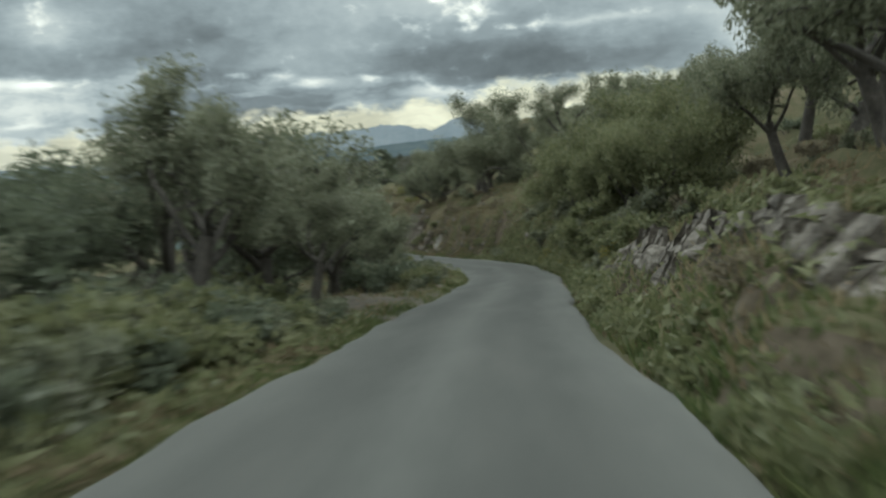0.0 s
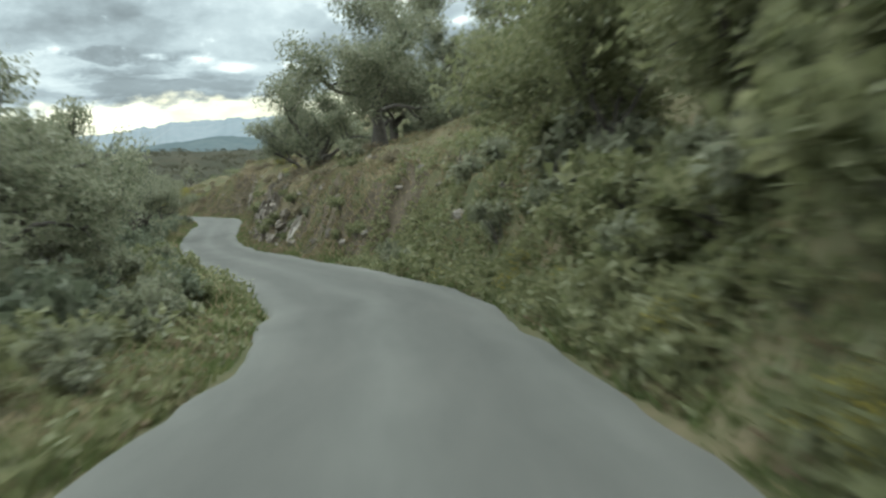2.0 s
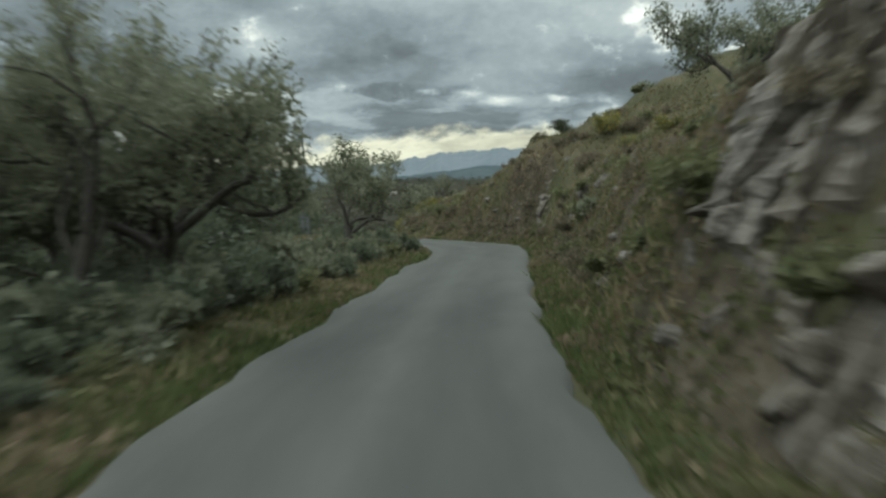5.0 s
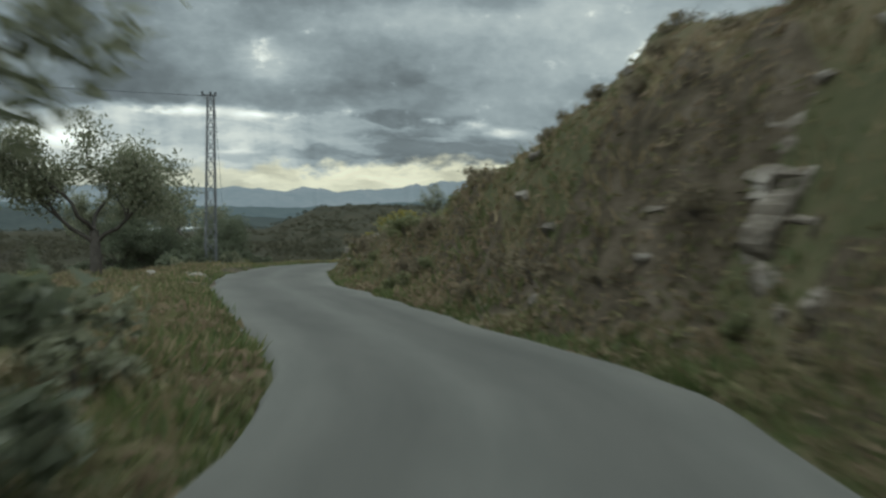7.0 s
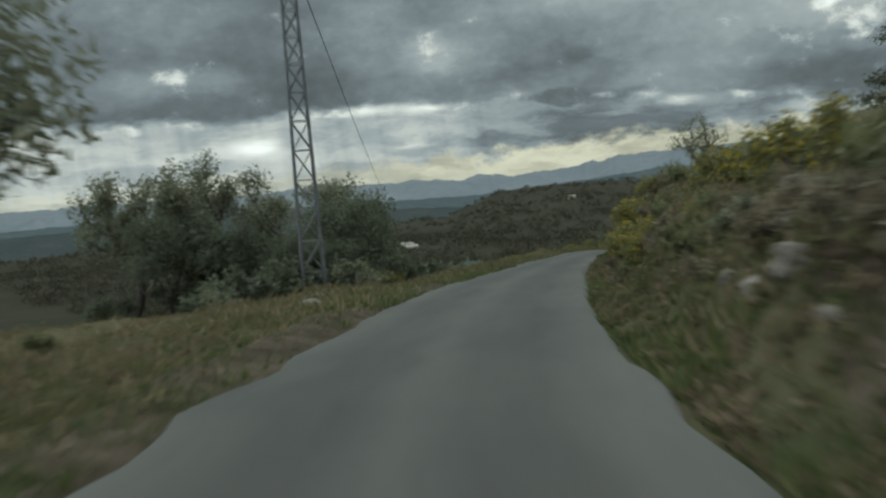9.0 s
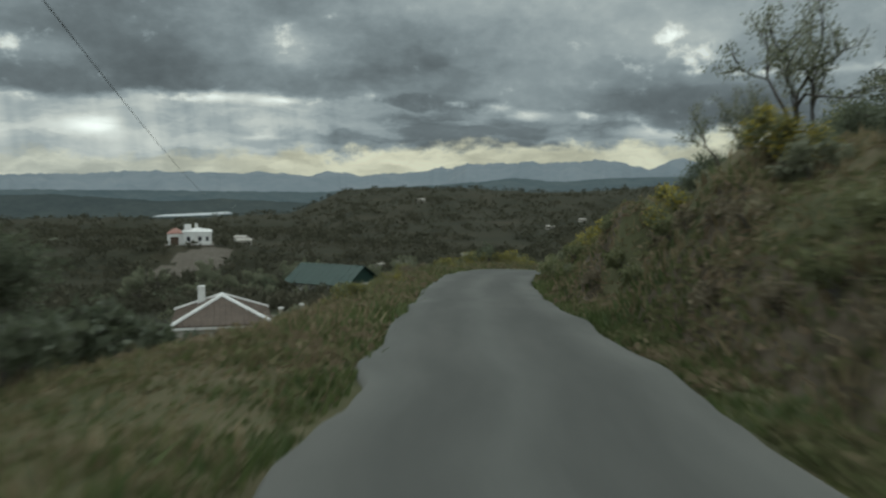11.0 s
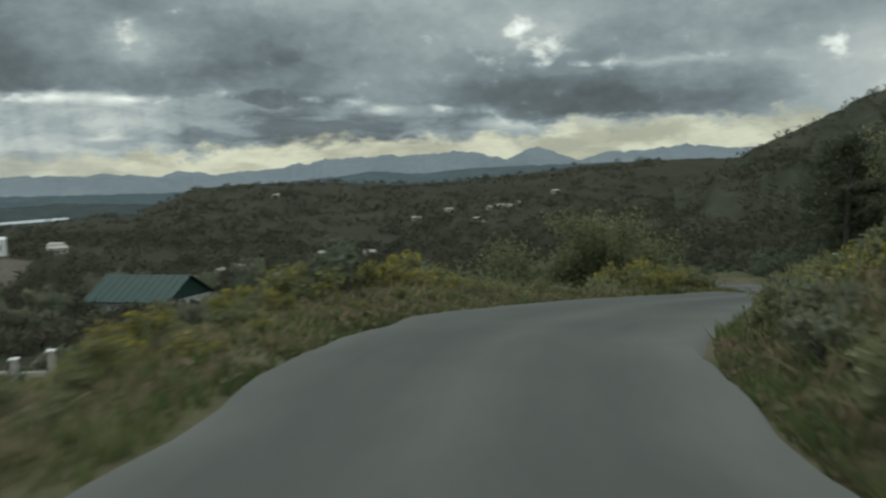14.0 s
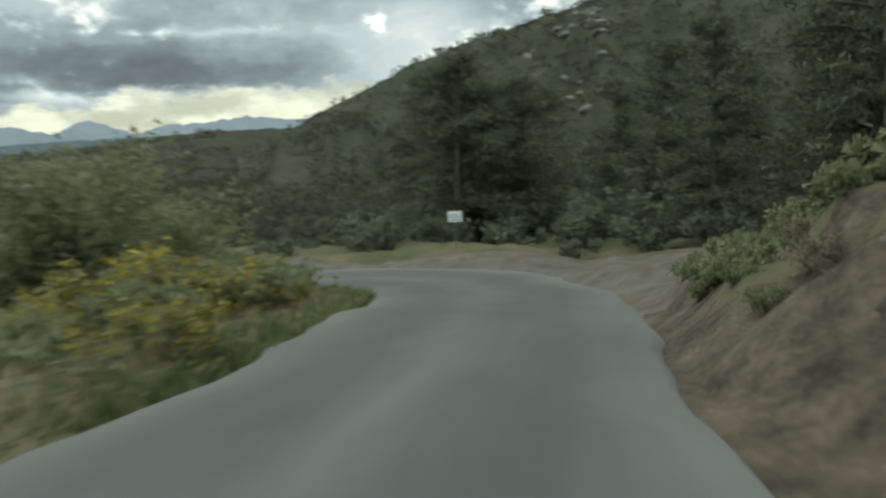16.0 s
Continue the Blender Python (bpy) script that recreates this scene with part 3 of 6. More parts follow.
gx, gy = spread(-12, 42, 0.55, 4800), spread(-14, 240, 0.55, 4800)
GX, GY = np.meshgrid(gx, gy)
GZ = height(GX, GY)
nx, ny = len(gx), len(gy)
q = (np.arange(ny - 1)[:, None] * nx + np.arange(nx - 1)[None]).ravel()
ground = new("ground", mesh_np("ground", np.stack([GX.ravel(), GY.ravel(), GZ], 1), np.stack([q, q + 1, q + nx + 1, q + nx], 1), M_ground, True))
for m_extra in (M_bank, M_valley, M_gravel):
    ground.data.materials.append(m_extra)
fx, fy = (GX[:-1, :-1] + GX[1:, 1:]).ravel() / 2, (GY[:-1, :-1] + GY[1:, 1:]).ravel() / 2
fk, fs, fd = locate(fx, fy)
jit = fbm(fx / 2.5, fy / 2.5, 77)
cut = (fd - D_RIGHT[fk] > 0.4) & (fd - D_RIGHT[fk] < 0.5 + np.interp(fs, BANK[:, 0], BANK[:, 1]) * 0.6 + 1.4 * jit) & (((fs > 47) & (fs < 128)) | ((fs > 140) & (fs < 172)) | (fs > 204) & (fs < 224) | (fs < 27))
cut |= (fs > 203.5) & (fs < 216) & (fd > D_RIGHT[fk] - 0.4) & (fd < D_RIGHT[fk] + 3.2 + 2.5 * jit)
away = (np.abs(fd) + 8 * jit > 34) | ((fd < -14 + 6 * jit) & (fs < 112))
ground.data.polygons.foreach_set("material_index", np.where((fs > 215 + 3 * jit) & (fs < 246) & (fd > 0) & (fd < D_RIGHT[fk] + 7.5 + 3 * jit), 3, np.where(cut, 1, np.where(away, 2, 0))).astype(np.int32))
tagged(ground, "hillside ground of dry grass, earth and stones", "ground", kind="structure")


def ground_at(x, y):
    i, j = np.clip(np.searchsorted(gx, x) - 1, 0, nx - 2), np.clip(np.searchsorted(gy, y) - 1, 0, ny - 2)
    u, v = (x - gx[i]) / (gx[i + 1] - gx[i]), (y - gy[j]) / (gy[j + 1] - gy[j])
    Z = GZ.reshape(ny, nx)
    return (Z[j, i] * (1 - u) + Z[j, i + 1] * u) * (1 - v) + (Z[j + 1, i] * (1 - u) + Z[j + 1, i + 1] * u) * v


def beside(s, d):
    """The place at way s along the road, d metres to the right of its line, on the ground."""
    k = int(np.argmin(np.abs(WAY - s)))
    x, y = LINE[k, :2] + SIDE[k] * d
    return float(x), float(y), float(ground_at(x, y))


# the road: a thin slab with worn, uneven edges
cols = np.array((0, 0.03, 0.125, 0.25, 0.375, 0.5, 0.625, 0.75, 0.875, 0.97, 1.0))
dl = D_LEFT + 0.1 + 0.13 * fbm(WAY / 1.7, 0 * WAY, 31, 3)
dr = D_RIGHT - 0.1 + 0.10 * fbm(WAY / 1.7, 0 * WAY, 37, 3)
across = dl[:, None] + (dr - dl)[:, None] * cols[None]
rx, ry = LINE[:, :1] + SIDE[:, :1] * across, LINE[:, 1:2] + SIDE[:, 1:2] * across
rz = LINE[:, 2:3] + 0.03 * (1 - (2 * cols - 1) ** 2)[None] + 0 * across
rz[:, 0] -= 0.13
rz[:, -1] -= 0.13
m_, c_ = across.shape
q = (np.arange(m_ - 1)[:, None] * c_ + np.arange(c_ - 1)[None]).ravel()
road = new("road", mesh_np("road", np.stack([rx.ravel(), ry.ravel(), rz.ravel()], 1), np.stack([q, q + 1, q + c_ + 1, q + c_], 1), M_asphalt, True))
uv = road.data.uv_layers.new(name="across")
li = np.empty(len(road.data.loops), np.int32)
road.data.loops.foreach_get("vertex_index", li)
uv.data.foreach_set("uv", np.stack([np.tile(cols, m_)[li], np.repeat(WAY, c_)[li]], 1).astype(np.float32).ravel())
tagged(road, "narrow worn grey asphalt mountain road", "road", kind="structure")

# ---- far land: rings of hills about the lower part of the road ----
EYE = np.array((9.1, 169.0, -14.2))


def ring_z(spec, A, R):
    """The height of a range of hills at azimuths A (degrees) and radii R about EYE."""
    radii, crest, foot, bumps, seed = spec
    r0, rc, r1 = radii[0], crest[0, 2], radii[-1]
    top = EYE[2] + np.tan(np.radians(np.interp(A, crest[:, 0], crest[:, 1]))) * rc
    u = np.clip((R - r0) / (rc - r0), 0, 1)
    a = np.radians(A)
    z = foot + (top - foot) * u**0.9
    z = z + bumps * (1 - u) * u * 4 * fbm(a * 14, R / 130.0, seed, 5) + 0.10 * bumps * u * fbm(a * 120, R / 40.0, seed + 5)
    return z - np.clip((R - rc) / (r1 - rc + 1e-6), 0, 1) * 60


def ring(name, mat, label, az0, az1, stepaz, spec):
    """A range of hills: from the foot's level at the first radius up to the crest's angle at its radius, then down behind."""
    az, r = np.arange(az0, az1, stepaz), np.asarray(spec[0], float)
    A, R = np.meshgrid(az, r)
    z = ring_z(spec, A, R)
    x, y = EYE[0] - np.sin(np.radians(A)) * R, EYE[1] + np.cos(np.radians(A)) * R
    n_, m2 = A.shape[1], A.shape[0]
    q = (np.arange(m2 - 1)[:, None] * n_ + np.arange(n_ - 1)[None]).ravel()
    ob = new(name, mesh_np(name, np.stack([x.ravel(), y.ravel(), z.ravel()], 1), np.stack([q, q + n_, q + n_ + 1, q + 1], 1), mat, True))
    return tagged(ob, label, "hill", kind="structure")


far_sky = np.array([(40, 0.2), (32, 0.35), (26, 0.15), (22.5, 0.2), (19.5, 0.4), (14, 0.3), (9.6, 0.18), (5.7, 0.08), (2.8, 0.31), (1.0, 0.39), (0.4, 0.55), (0.0, 0.72), (-0.5, 0.68), (-0.9, 0.54),
                    (-1.9, 0.91), (-4.9, 1.0), (-7.5, 1.0), (-9.7, 1.12), (-11, 1.26), (-12.2, 1.08), (-14, 0.61), (-15.3, 1.19), (-15.9, 1.33), (-16.9, 1.08),
                    (-18.6, 0.37), (-20.4, 0.9), (-22.7, 0.9), (-25.3, 1.23), (-28, 0.9), (-34, 0.8), (-50, 0.6)])[::-1]
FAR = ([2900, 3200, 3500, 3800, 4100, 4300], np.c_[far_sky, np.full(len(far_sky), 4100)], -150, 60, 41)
ring("mountain_range", M_far, "far mountain range on the skyline, blue from haze painted into its colour", -48, 42, 0.12, FAR)
low_sky = np.array([(42, -0.9), (30, -0.7), (22.6, -0.77), (18, -0.81), (13, -0.86), (8, -0.93), (4, -0.75), (-2, -0.3), (-5.5, 0.05), (-8, -0.2), (-12, 0.1), (-20, 0.2), (-40, 0.2)])[::-1]
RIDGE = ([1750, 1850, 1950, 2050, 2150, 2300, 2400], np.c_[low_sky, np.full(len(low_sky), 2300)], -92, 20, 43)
ring("wooded_ridge", M_farmid, "wooded ridge behind the valley, grey-blue from haze painted into its colour", -42, 44, 0.2, RIDGE)
fold_sky = np.array([(44, -1.2), (30, -1.15), (24, -1.0), (21, -1.25), (17.5, -1.5), (14, -1.35), (10, -1.55), (7, -1.7), (4, -2.2), (0, -3.0)])[::-1]
FOLD = ([1520, 1580, 1640, 1700, 1760], np.c_[fold_sky, np.full(len(fold_sky), 1700)], -84, 12, 44)
ring("lake_ridge", M_fold, "dark wooded fold of land beyond the reservoir", 0, 44, 0.2, FOLD)
mid_sky = np.array([(42, -2.6), (22.6, -2.45), (19.6, -2.6), (17.7, -2.62), (13.1, -2.45), (9.7, -2.3), (7.9, -1.58), (6.1, -0.72), (2.5, -0.53), (-1.2, -0.56), (-7.5, -0.87), (-12.3, -0.63),
                    (-15.9, -0.32), (-19.4, 0.08), (-22.7, 0.23), (-26, 0.24), (-40, 0.3)])[::-1]
VALLEY = (list(np.geomspace(330, 1080, 22)) + [1160], np.c_[mid_sky, np.full(len(mid_sky), 1080)], -42, 7, 47)
ring("valley_hill", M_valley, "dark scrub-covered hill across the valley", -40, 44, 0.25, VALLEY)
big_sky = np.array([(-24.5, -1.5), (-27, -0.3), (-28.6, 0.6), (-32, 2.0), (-35, 3.5), (-38.6, 4.65), (-42.3, 5.6), (-46, 6.6), (-48.5, 7.3), (-56, 9.0), (-66, 10.5), (-80, 11.5), (-100, 11), (-130, 9)])[::-1]
MOUNT = (list(np.geomspace(110, 480, 26)) + [520], np.c_[big_sky, np.full(len(big_sky), 480)], -36, 10, 53)
ring("steep_mountain", M_mount, "steep dark mountainside of scrub and grey rock", -125, -24, 0.4, MOUNT)
lake_v = []
for az_, r_ in ((18.3, 1370), (17.6, 1440), (15.5, 1490), (13.6, 1540), (13.2, 1480), (14.5, 1420), (16.5, 1385)):
    lake_v.append((EYE[0] - math.sin(radians(az_)) * r_, EYE[1] + math.cos(radians(az_)) * r_, -73.0))
bm = bmesh.new()
bm.faces.new([bm.verts.new(v) for v in lake_v])
me = bpy.data.meshes.new("water")
bm.to_mesh(me)
bm.free()
me.materials.append(M_water)
tagged(new("water", me), "pale reservoir lying in the far valley", "lake", kind="structure")

# ---- plants ----


def tube(points, radii, sides=6):
    """A bent, tapered stem along points, as arrays of quads."""
    p, r = np.array(points, float), np.array(radii, float)
    t = np.gradient(p, axis=0)
    t /= np.linalg.norm(t, axis=1)[:, None] + 1e-9
    ref = np.array((0.3, 0.9, 0.1))
    u = np.cross(t, ref)
    u /= np.linalg.norm(u, axis=1)[:, None] + 1e-9
    v = np.cross(t, u)
    ang = np.arange(sides) * 2 * np.pi / sides
    ring_ = p[:, None] + r[:, None, None] * (np.cos(ang)[None, :, None] * u[:, None] + np.sin(ang)[None, :, None] * v[:, None])
    n = len(p)
    i = np.arange(n - 1)[:, None] * sides
    j = np.arange(sides)[None]
    f = np.stack([i + j, i + (j + 1) % sides, i + sides + (j + 1) % sides, i + sides + j], -1).reshape(-1, 4)
    return ring_.reshape(-1, 3), f


def leaves(centres, rng, length, width, droop=0.0):
    """Leaf quads (kite shaped) at the centres, turned at random."""
    n = len(centres)
    a = rng.normal(size=(n, 3))
    a[:, 2] -= droop
    a /= np.linalg.norm(a, axis=1)[:, None]
    b = np.cross(a, rng.normal(size=(n, 3)))
    b /= np.linalg.norm(b, axis=1)[:, None] + 1e-9
    L = length * rng.uniform(0.6, 1.3, (n, 1))
    W_ = width * rng.uniform(0.6, 1.3, (n, 1))
    v = np.stack([centres - a * L / 2 + b * W_ / 2, centres - a * L / 2 - b * W_ / 2, centres + a * L / 2], 1)
    return v.reshape(-1, 3), np.arange(3 * n).reshape(n, 3)


def grow(rng, start, way, length, radius, depth, segs, tips, spread_=0.75, up=0.25):
    """Limbs that fork; collects stems and the points where leaves sit."""
    pts, p, w = [np.array(start, float)], np.array(start, float), np.array(way, float)
    n = 5
    for i in range(n):
        w = w + rng.normal(size=3) * 0.22 + np.array((0, 0, up * 0.25))
        w /= np.linalg.norm(w)
        p = p + w * length / n
        pts.append(p)
    rad = np.linspace(radius, radius * 0.55, n + 1)
    segs.append(tube(pts, rad, 7 if depth > 2 else (5 if depth > 1 else 4)))
    if depth <= 1:
        for q_ in pts[2:]:
            tips.append(q_)
    if depth == 0:
        return
    for _ in range(rng.integers(2, 4) + (depth == 3)):
        at = pts[rng.integers(3, n + 1)] if depth < 3 else pts[-1]
        w2 = w + rng.normal(size=3) * spread_ + np.array((0, 0, up))
        w2 /= np.linalg.norm(w2)
        grow(rng, at, w2, length * rng.uniform(0.62, 0.85), radius * 0.55, depth - 1, segs, tips, spread_, up)


def tree(name, seed, trunk_h, trunk_r, limb, n_leaves, leaf, mat, label, category, lean=0.15, clump=0.33, bare=0.0, spread_=0.75, up=0.25, depth=3):
    rng = np.random.default_rng(seed)
    root = thing(name, (0, 0, -50), label, category)
    segs, tips = [], []
    way = np.array((rng.normal() * lean, rng.normal() * lean, 1.0))
    p = np.array((0, 0, -0.25))
    pts, rad = [p], [trunk_r * 1.5]
    for i in range(5):
        way = way + rng.normal(size=3) * 0.12
        way /= np.linalg.norm(way)
        p = p + way * (trunk_h + 0.25) / 5
        pts.append(p)
        rad.append(trunk_r * (1.12 - 0.07 * i))
    segs.append(tube(pts, rad, 9))
    for i in range(4 if depth > 2 else 3):
        a = i * 1.7 + rng.uniform(0, 1)
        w = np.array((math.cos(a) * 0.8, math.sin(a) * 0.8, rng.uniform(0.5, 1.0)))
        grow(rng, pts[-1 - (i % 2)], w / np.linalg.norm(w), limb, trunk_r * 0.45, depth - 1, segs, tips, spread_, up)
    v, f = joined(segs)
    part("trunk", mesh_np("trunk", v, f, M_bark, True), None, root)
    tips = np.array(tips)
    tips = tips[rng.random(len(tips)) >= bare]
    pick = tips[rng.integers(0, len(tips), n_leaves)]
    ball = rng.normal(size=(n_leaves, 3))
    ball *= (rng.random((n_leaves, 1)) ** 0.5) / np.linalg.norm(ball, axis=1)[:, None]
    c = pick + ball * clump * 1.65 * np.array((1, 1, 0.8))
    v, f = leaves(c, rng, leaf[0], leaf[1], 0.3)
    part("crown", mesh_np("crown", v, f, mat), None, root)
    return root


def shrub(name, seed, r, h, n_leaves, leaf, mat, label, category, flowers=0, flower_mat=None, tall=0.0):
    """A bush of several leafy lobes over thin stems, with a ragged outline."""
    rng = np.random.default_rng(seed)
    root = thing(name, (0, 0, -50), label, category)
    lobes = []
    for _ in range(rng.integers(7, 12)):
        a, q_ = rng.uniform(0, 2 * np.pi), r * np.sqrt(rng.uniform(0, 1)) * 0.75
        lobes.append((math.cos(a) * q_, math.sin(a) * q_, h * rng.uniform(0.3, 0.8) * (1 - 0.35 * (q_ / r) ** 2), r * rng.uniform(0.22, 0.42)))
    lobes = np.array(lobes)
    stems = []
    for x, y, z, q_ in lobes:
        mid = np.array((x * 0.45, y * 0.45, z * 0.55)) + rng.normal(size=3) * 0.05
        stems.append(tube([(x * 0.1, y * 0.1, -0.15), mid, (x, y, z)], [0.035 * r, 0.025 * r, 0.012 * r], 4))
        if tall:
            for _ in range(3):
                e = np.array((x, y, z)) + rng.normal(size=3) * q_ * 0.6 + np.array((0, 0, tall * rng.uniform(0.5, 1)))
                stems.append(tube([(x, y, z), (np.array((x, y, z)) + e) / 2 + rng.normal(size=3) * 0.04, e], [0.012 * r, 0.008 * r, 0.004], 3))
    v, f = joined(stems)
    part("branchwork", mesh_np("branchwork", v, f, M_bark), None, root)

    def cloud(n):
        k = rng.integers(0, len(lobes), n)
        g = rng.normal(size=(n, 3))
        g /= np.linalg.norm(g, axis=1)[:, None]
        g *= (rng.uniform(0, 1, (n, 1)) ** 0.45) * rng.uniform(0.7, 1.25, (n, 1))
        c = lobes[k, :3] + g * lobes[k, 3:] * np.array((1, 1, 0.9 * h / r if h < r else 1.0))
        c[:, 2] = np.abs(c[:, 2]) * 1.0 + 0.02
        return c

    c = cloud(n_leaves)
    v, f = leaves(c, rng, leaf[0], leaf[1])
    part("foliage", mesh_np("foliage", v, f, mat), None, root)
    if flowers:
        c = cloud(flowers) * np.array((1.04, 1.04, 1.06))
        v, f = leaves(c, rng, leaf[0] * 0.62, leaf[0] * 0.4)
        tagged(part("bloom", mesh_np("bloom", v, f, flower_mat), None, root, "small yellow flowers"), kind="stuff")
    return root


def boulder(name, seed, mat, label, size=1.0, flat_=0.75):
    """An angular, cracked stone."""
    rng = np.random.default_rng(seed)
    bm = bmesh.new()
    bmesh.ops.create_icosphere(bm, subdivisions=3, radius=1.0)
    cuts = [(Vector(rng.normal(size=3)).normalized(), rng.uniform(0.55, 0.85)) for _ in range(9)]
    off = Vector(rng.uniform(0, 50, 3))
    for v in bm.verts:
        for n_, lim in cuts:
            over = v.co.dot(n_) - lim
            if over > 0:
                v.co -= n_ * over * 0.9
        v.co *= 1 + 0.2 * noise.fractal(v.co * 1.7 + off, 1.0, 2.1, 5) + 0.1 * (noise.voronoi(v.co * 2.2 + off)[0][1] - 0.4)
        v.co.z *= flat_
    me = bpy.data.meshes.new(name)
    bm.to_mesh(me)
    bm.free()
    me.materials.append(mat)
    ob = new(name, me)
    ob.scale = (size,) * 3
    ob.location = (0, 0, -60)
    return tagged(ob, label, "rock")


PLACED = {}


def put(proto, x, y, z, size=1.0, turn=0.0, tilt=0.0, group="", label=""):
    """The first one asked for is the thing itself, the others are copies."""
    m = pose(x, y, z, tilt, 0, turn)
    if proto.name in PLACED:
        ob = copy_thing(proto, m)
    else:
        ob = proto
        ob.matrix_basis = m
        PLACED[proto.name] = 1
    ob.scale = (size,) * 3
    return tagged(ob, label, group=group)


OLIVE_L = "old olive tree with grey-green leaves on the hillside"
olives = [tree("olive_tree", 11, 1.5, 0.17, 1.7, 7600, (0.145, 0.066), M_olive, OLIVE_L, "tree", clump=0.27),
          tree("olive_tree", 23, 1.2, 0.20, 1.9, 8000, (0.145, 0.066), M_olive, OLIVE_L, "tree", lean=0.3, clump=0.28),
          tree("olive_tree", 37, 1.9, 0.16, 1.6, 7600, (0.145, 0.066), M_olive, OLIVE_L, "tree", up=0.4, clump=0.27),
          tree("olive_tree", 41, 1.3, 0.22, 2.0, 8500, (0.145, 0.066), M_olive, OLIVE_L, "tree", lean=0.25, clump=0.3)]
field_olive = tree("olive_tree", 29, 1.5, 0.145, 1.75, 15000, (0.13, 0.056), M_olive, "spreading old olive tree standing alone on the grass field", "tree", lean=0.12, clump=0.36, up=0.3)
big_olive = tree("olive_tree", 43, 1.5, 0.2, 2.6, 26000, (0.15, 0.062), M_olive, "large spreading olive tree overhanging the cut bank", "tree", lean=0.2, clump=0.42, up=0.06, spread_=0.95)
bare_tree = tree("almond_tree", 51, 1.5, 0.12, 1.5, 3600, (0.10, 0.045), M_olive, "thin half-bare tree with crooked dark branches", "tree", bare=0.25, clump=0.18, spread_=0.6, up=0.4)
dark_trees = [tree("wild_tree", 61, 0.7, 0.13, 1.5, 7200, (0.155, 0.075), M_dark, "dense dark green tree growing from the slope below the road", "tree", clump=0.36, up=0.35),
              tree("wild_tree", 67, 0.6, 0.12, 1.7, 7200, (0.155, 0.075), M_dark, "dense dark green tree growing from the slope below the road", "tree", clump=0.4)]
light_tree = tree("locust_tree", 71, 0.8, 0.13, 1.8, 8000, (0.165, 0.09), M_green, "leafy bright green tree hanging over the bank", "tree", clump=0.5, up=0.2)
shrubs = [shrub("green_shrub", 101, 1.0, 1.1, 560, (0.185, 0.11), M_green, "rounded green shrub on the road verge", "shrub"),
          shrub("leafy_bush", 103, 1.0, 0.9, 560, (0.185, 0.11), M_green, "leafy green bush with loose upright shoots by the road", "shrub", tall=0.3),
          shrub("grey_shrub", 107, 1.0, 1.1, 560, (0.185, 0.10), M_olive, "grey-green shrub beside the road", "shrub", tall=0.35)]
dark_shrubs = [shrub("dark_shrub", 113, 1.0, 1.2, 560, (0.185, 0.11), M_dark, "dense dark green shrub on the slope", "shrub"),
               shrub("dark_shrub", 117, 1.0, 1.0, 560, (0.185, 0.11), M_dark, "dense dark green shrub on the slope", "shrub", tall=0.3)]
dry_shrubs = [shrub("dry_shrub", 119, 1.0, 0.8, 700, (0.2, 0.055), M_drybush, "brown dry scrub on the cut bank", "shrub", tall=0.3),
              shrub("dry_shrub", 121, 1.0, 0.9, 700, (0.2, 0.055), M_drybush, "brown dry scrub on the cut bank", "shrub", tall=0.4)]
brooms = [shrub("broom_bush", 127, 1.0, 1.1, 1500, (0.15, 0.045), M_green, "yellow-flowering broom bush on the verge", "shrub", 950, M_broom, tall=0.25),
          shrub("broom_bush", 131, 1.0, 1.0, 1700, (0.15, 0.045), M_green, "yellow-flowering broom bush on the verge", "shrub", 420, M_broom, tall=0.25)]
rocks = [boulder("boulder", 201, M_rock, "weathered grey limestone rock in the bank"), boulder("boulder", 203, M_rock, "weathered grey limestone rock in the bank", flat_=0.6),
         boulder("boulder", 207, M_rock, "weathered grey limestone rock in the bank", flat_=1.0)]
pale_rocks = [boulder("pale_boulder", 211, M_pale, "pale limestone block at the foot of the bank"), boulder("pale_boulder", 217, M_pale, "pale limestone block at the foot of the bank", flat_=0.6)]

rnd = random.Random(5)


more = random.Random(77)


def bare_place(proto, s, d):
    """Stretches of the cut bank and of the gravel that hardly anything grows on."""
    if not any(w in proto.name for w in ("shrub", "bush", "locust")):
        return False
    e = d - float(np.interp(s, WAY, D_RIGHT))
    if 44 < s < 61 and 0.8 < e < 4.5:
        return more.random() < 0.7
    if 2 < s < 25.5 and 0.5 < e < 3.2:
        return more.random() < 0.85
    if 97 < s < 114.5 and 0.5 < e < 3.0 or 63.5 < s < 86 and 0.6 < e < 2.6:
        return more.random() < 0.35
    return 212 < s < 238 and 0.2 < e < 6.5


def along(proto, s, d, size=1.0, sink=0.05, group="", label="", draws=rnd):
    x, y, z = beside(s, d)
    turn, tilt = draws.uniform(0, 360), draws.uniform(-4, 4)
    if bare_place(proto, s, d):
        return None
    return put(proto, x, y, z - sink * size, size, turn, tilt, group, label)


# trees above the bank
for s, d, i, size in ((35, 8.5, 1, 1.0), (42, 12, 0, 1.1), (56.5, 9.8, 2, 0.75), (58, 12, 3, 1.2), (71, 7.6, 0, 1.25),  (85, 13, 2, 1.2), (70, 15, 3, 1.1), (30, 13, 2, 1.1),
                      (22, 11, 0, 1.1), (14, 9, 3, 1.0), (60, 18, 1, 1.2), (84, 20, 3, 1.2), (48, 16, 0, 1.1), (54, 13, 1, 0.9), (66, 11, 2, 1.0), (76, 12, 0, 1.0), (38, 18, 3, 1.2),
                      (26, 8, 2, 1.0), (92, 16, 0, 1.1)):
    along(olives[i], s, d, size, group="trees above the bank")
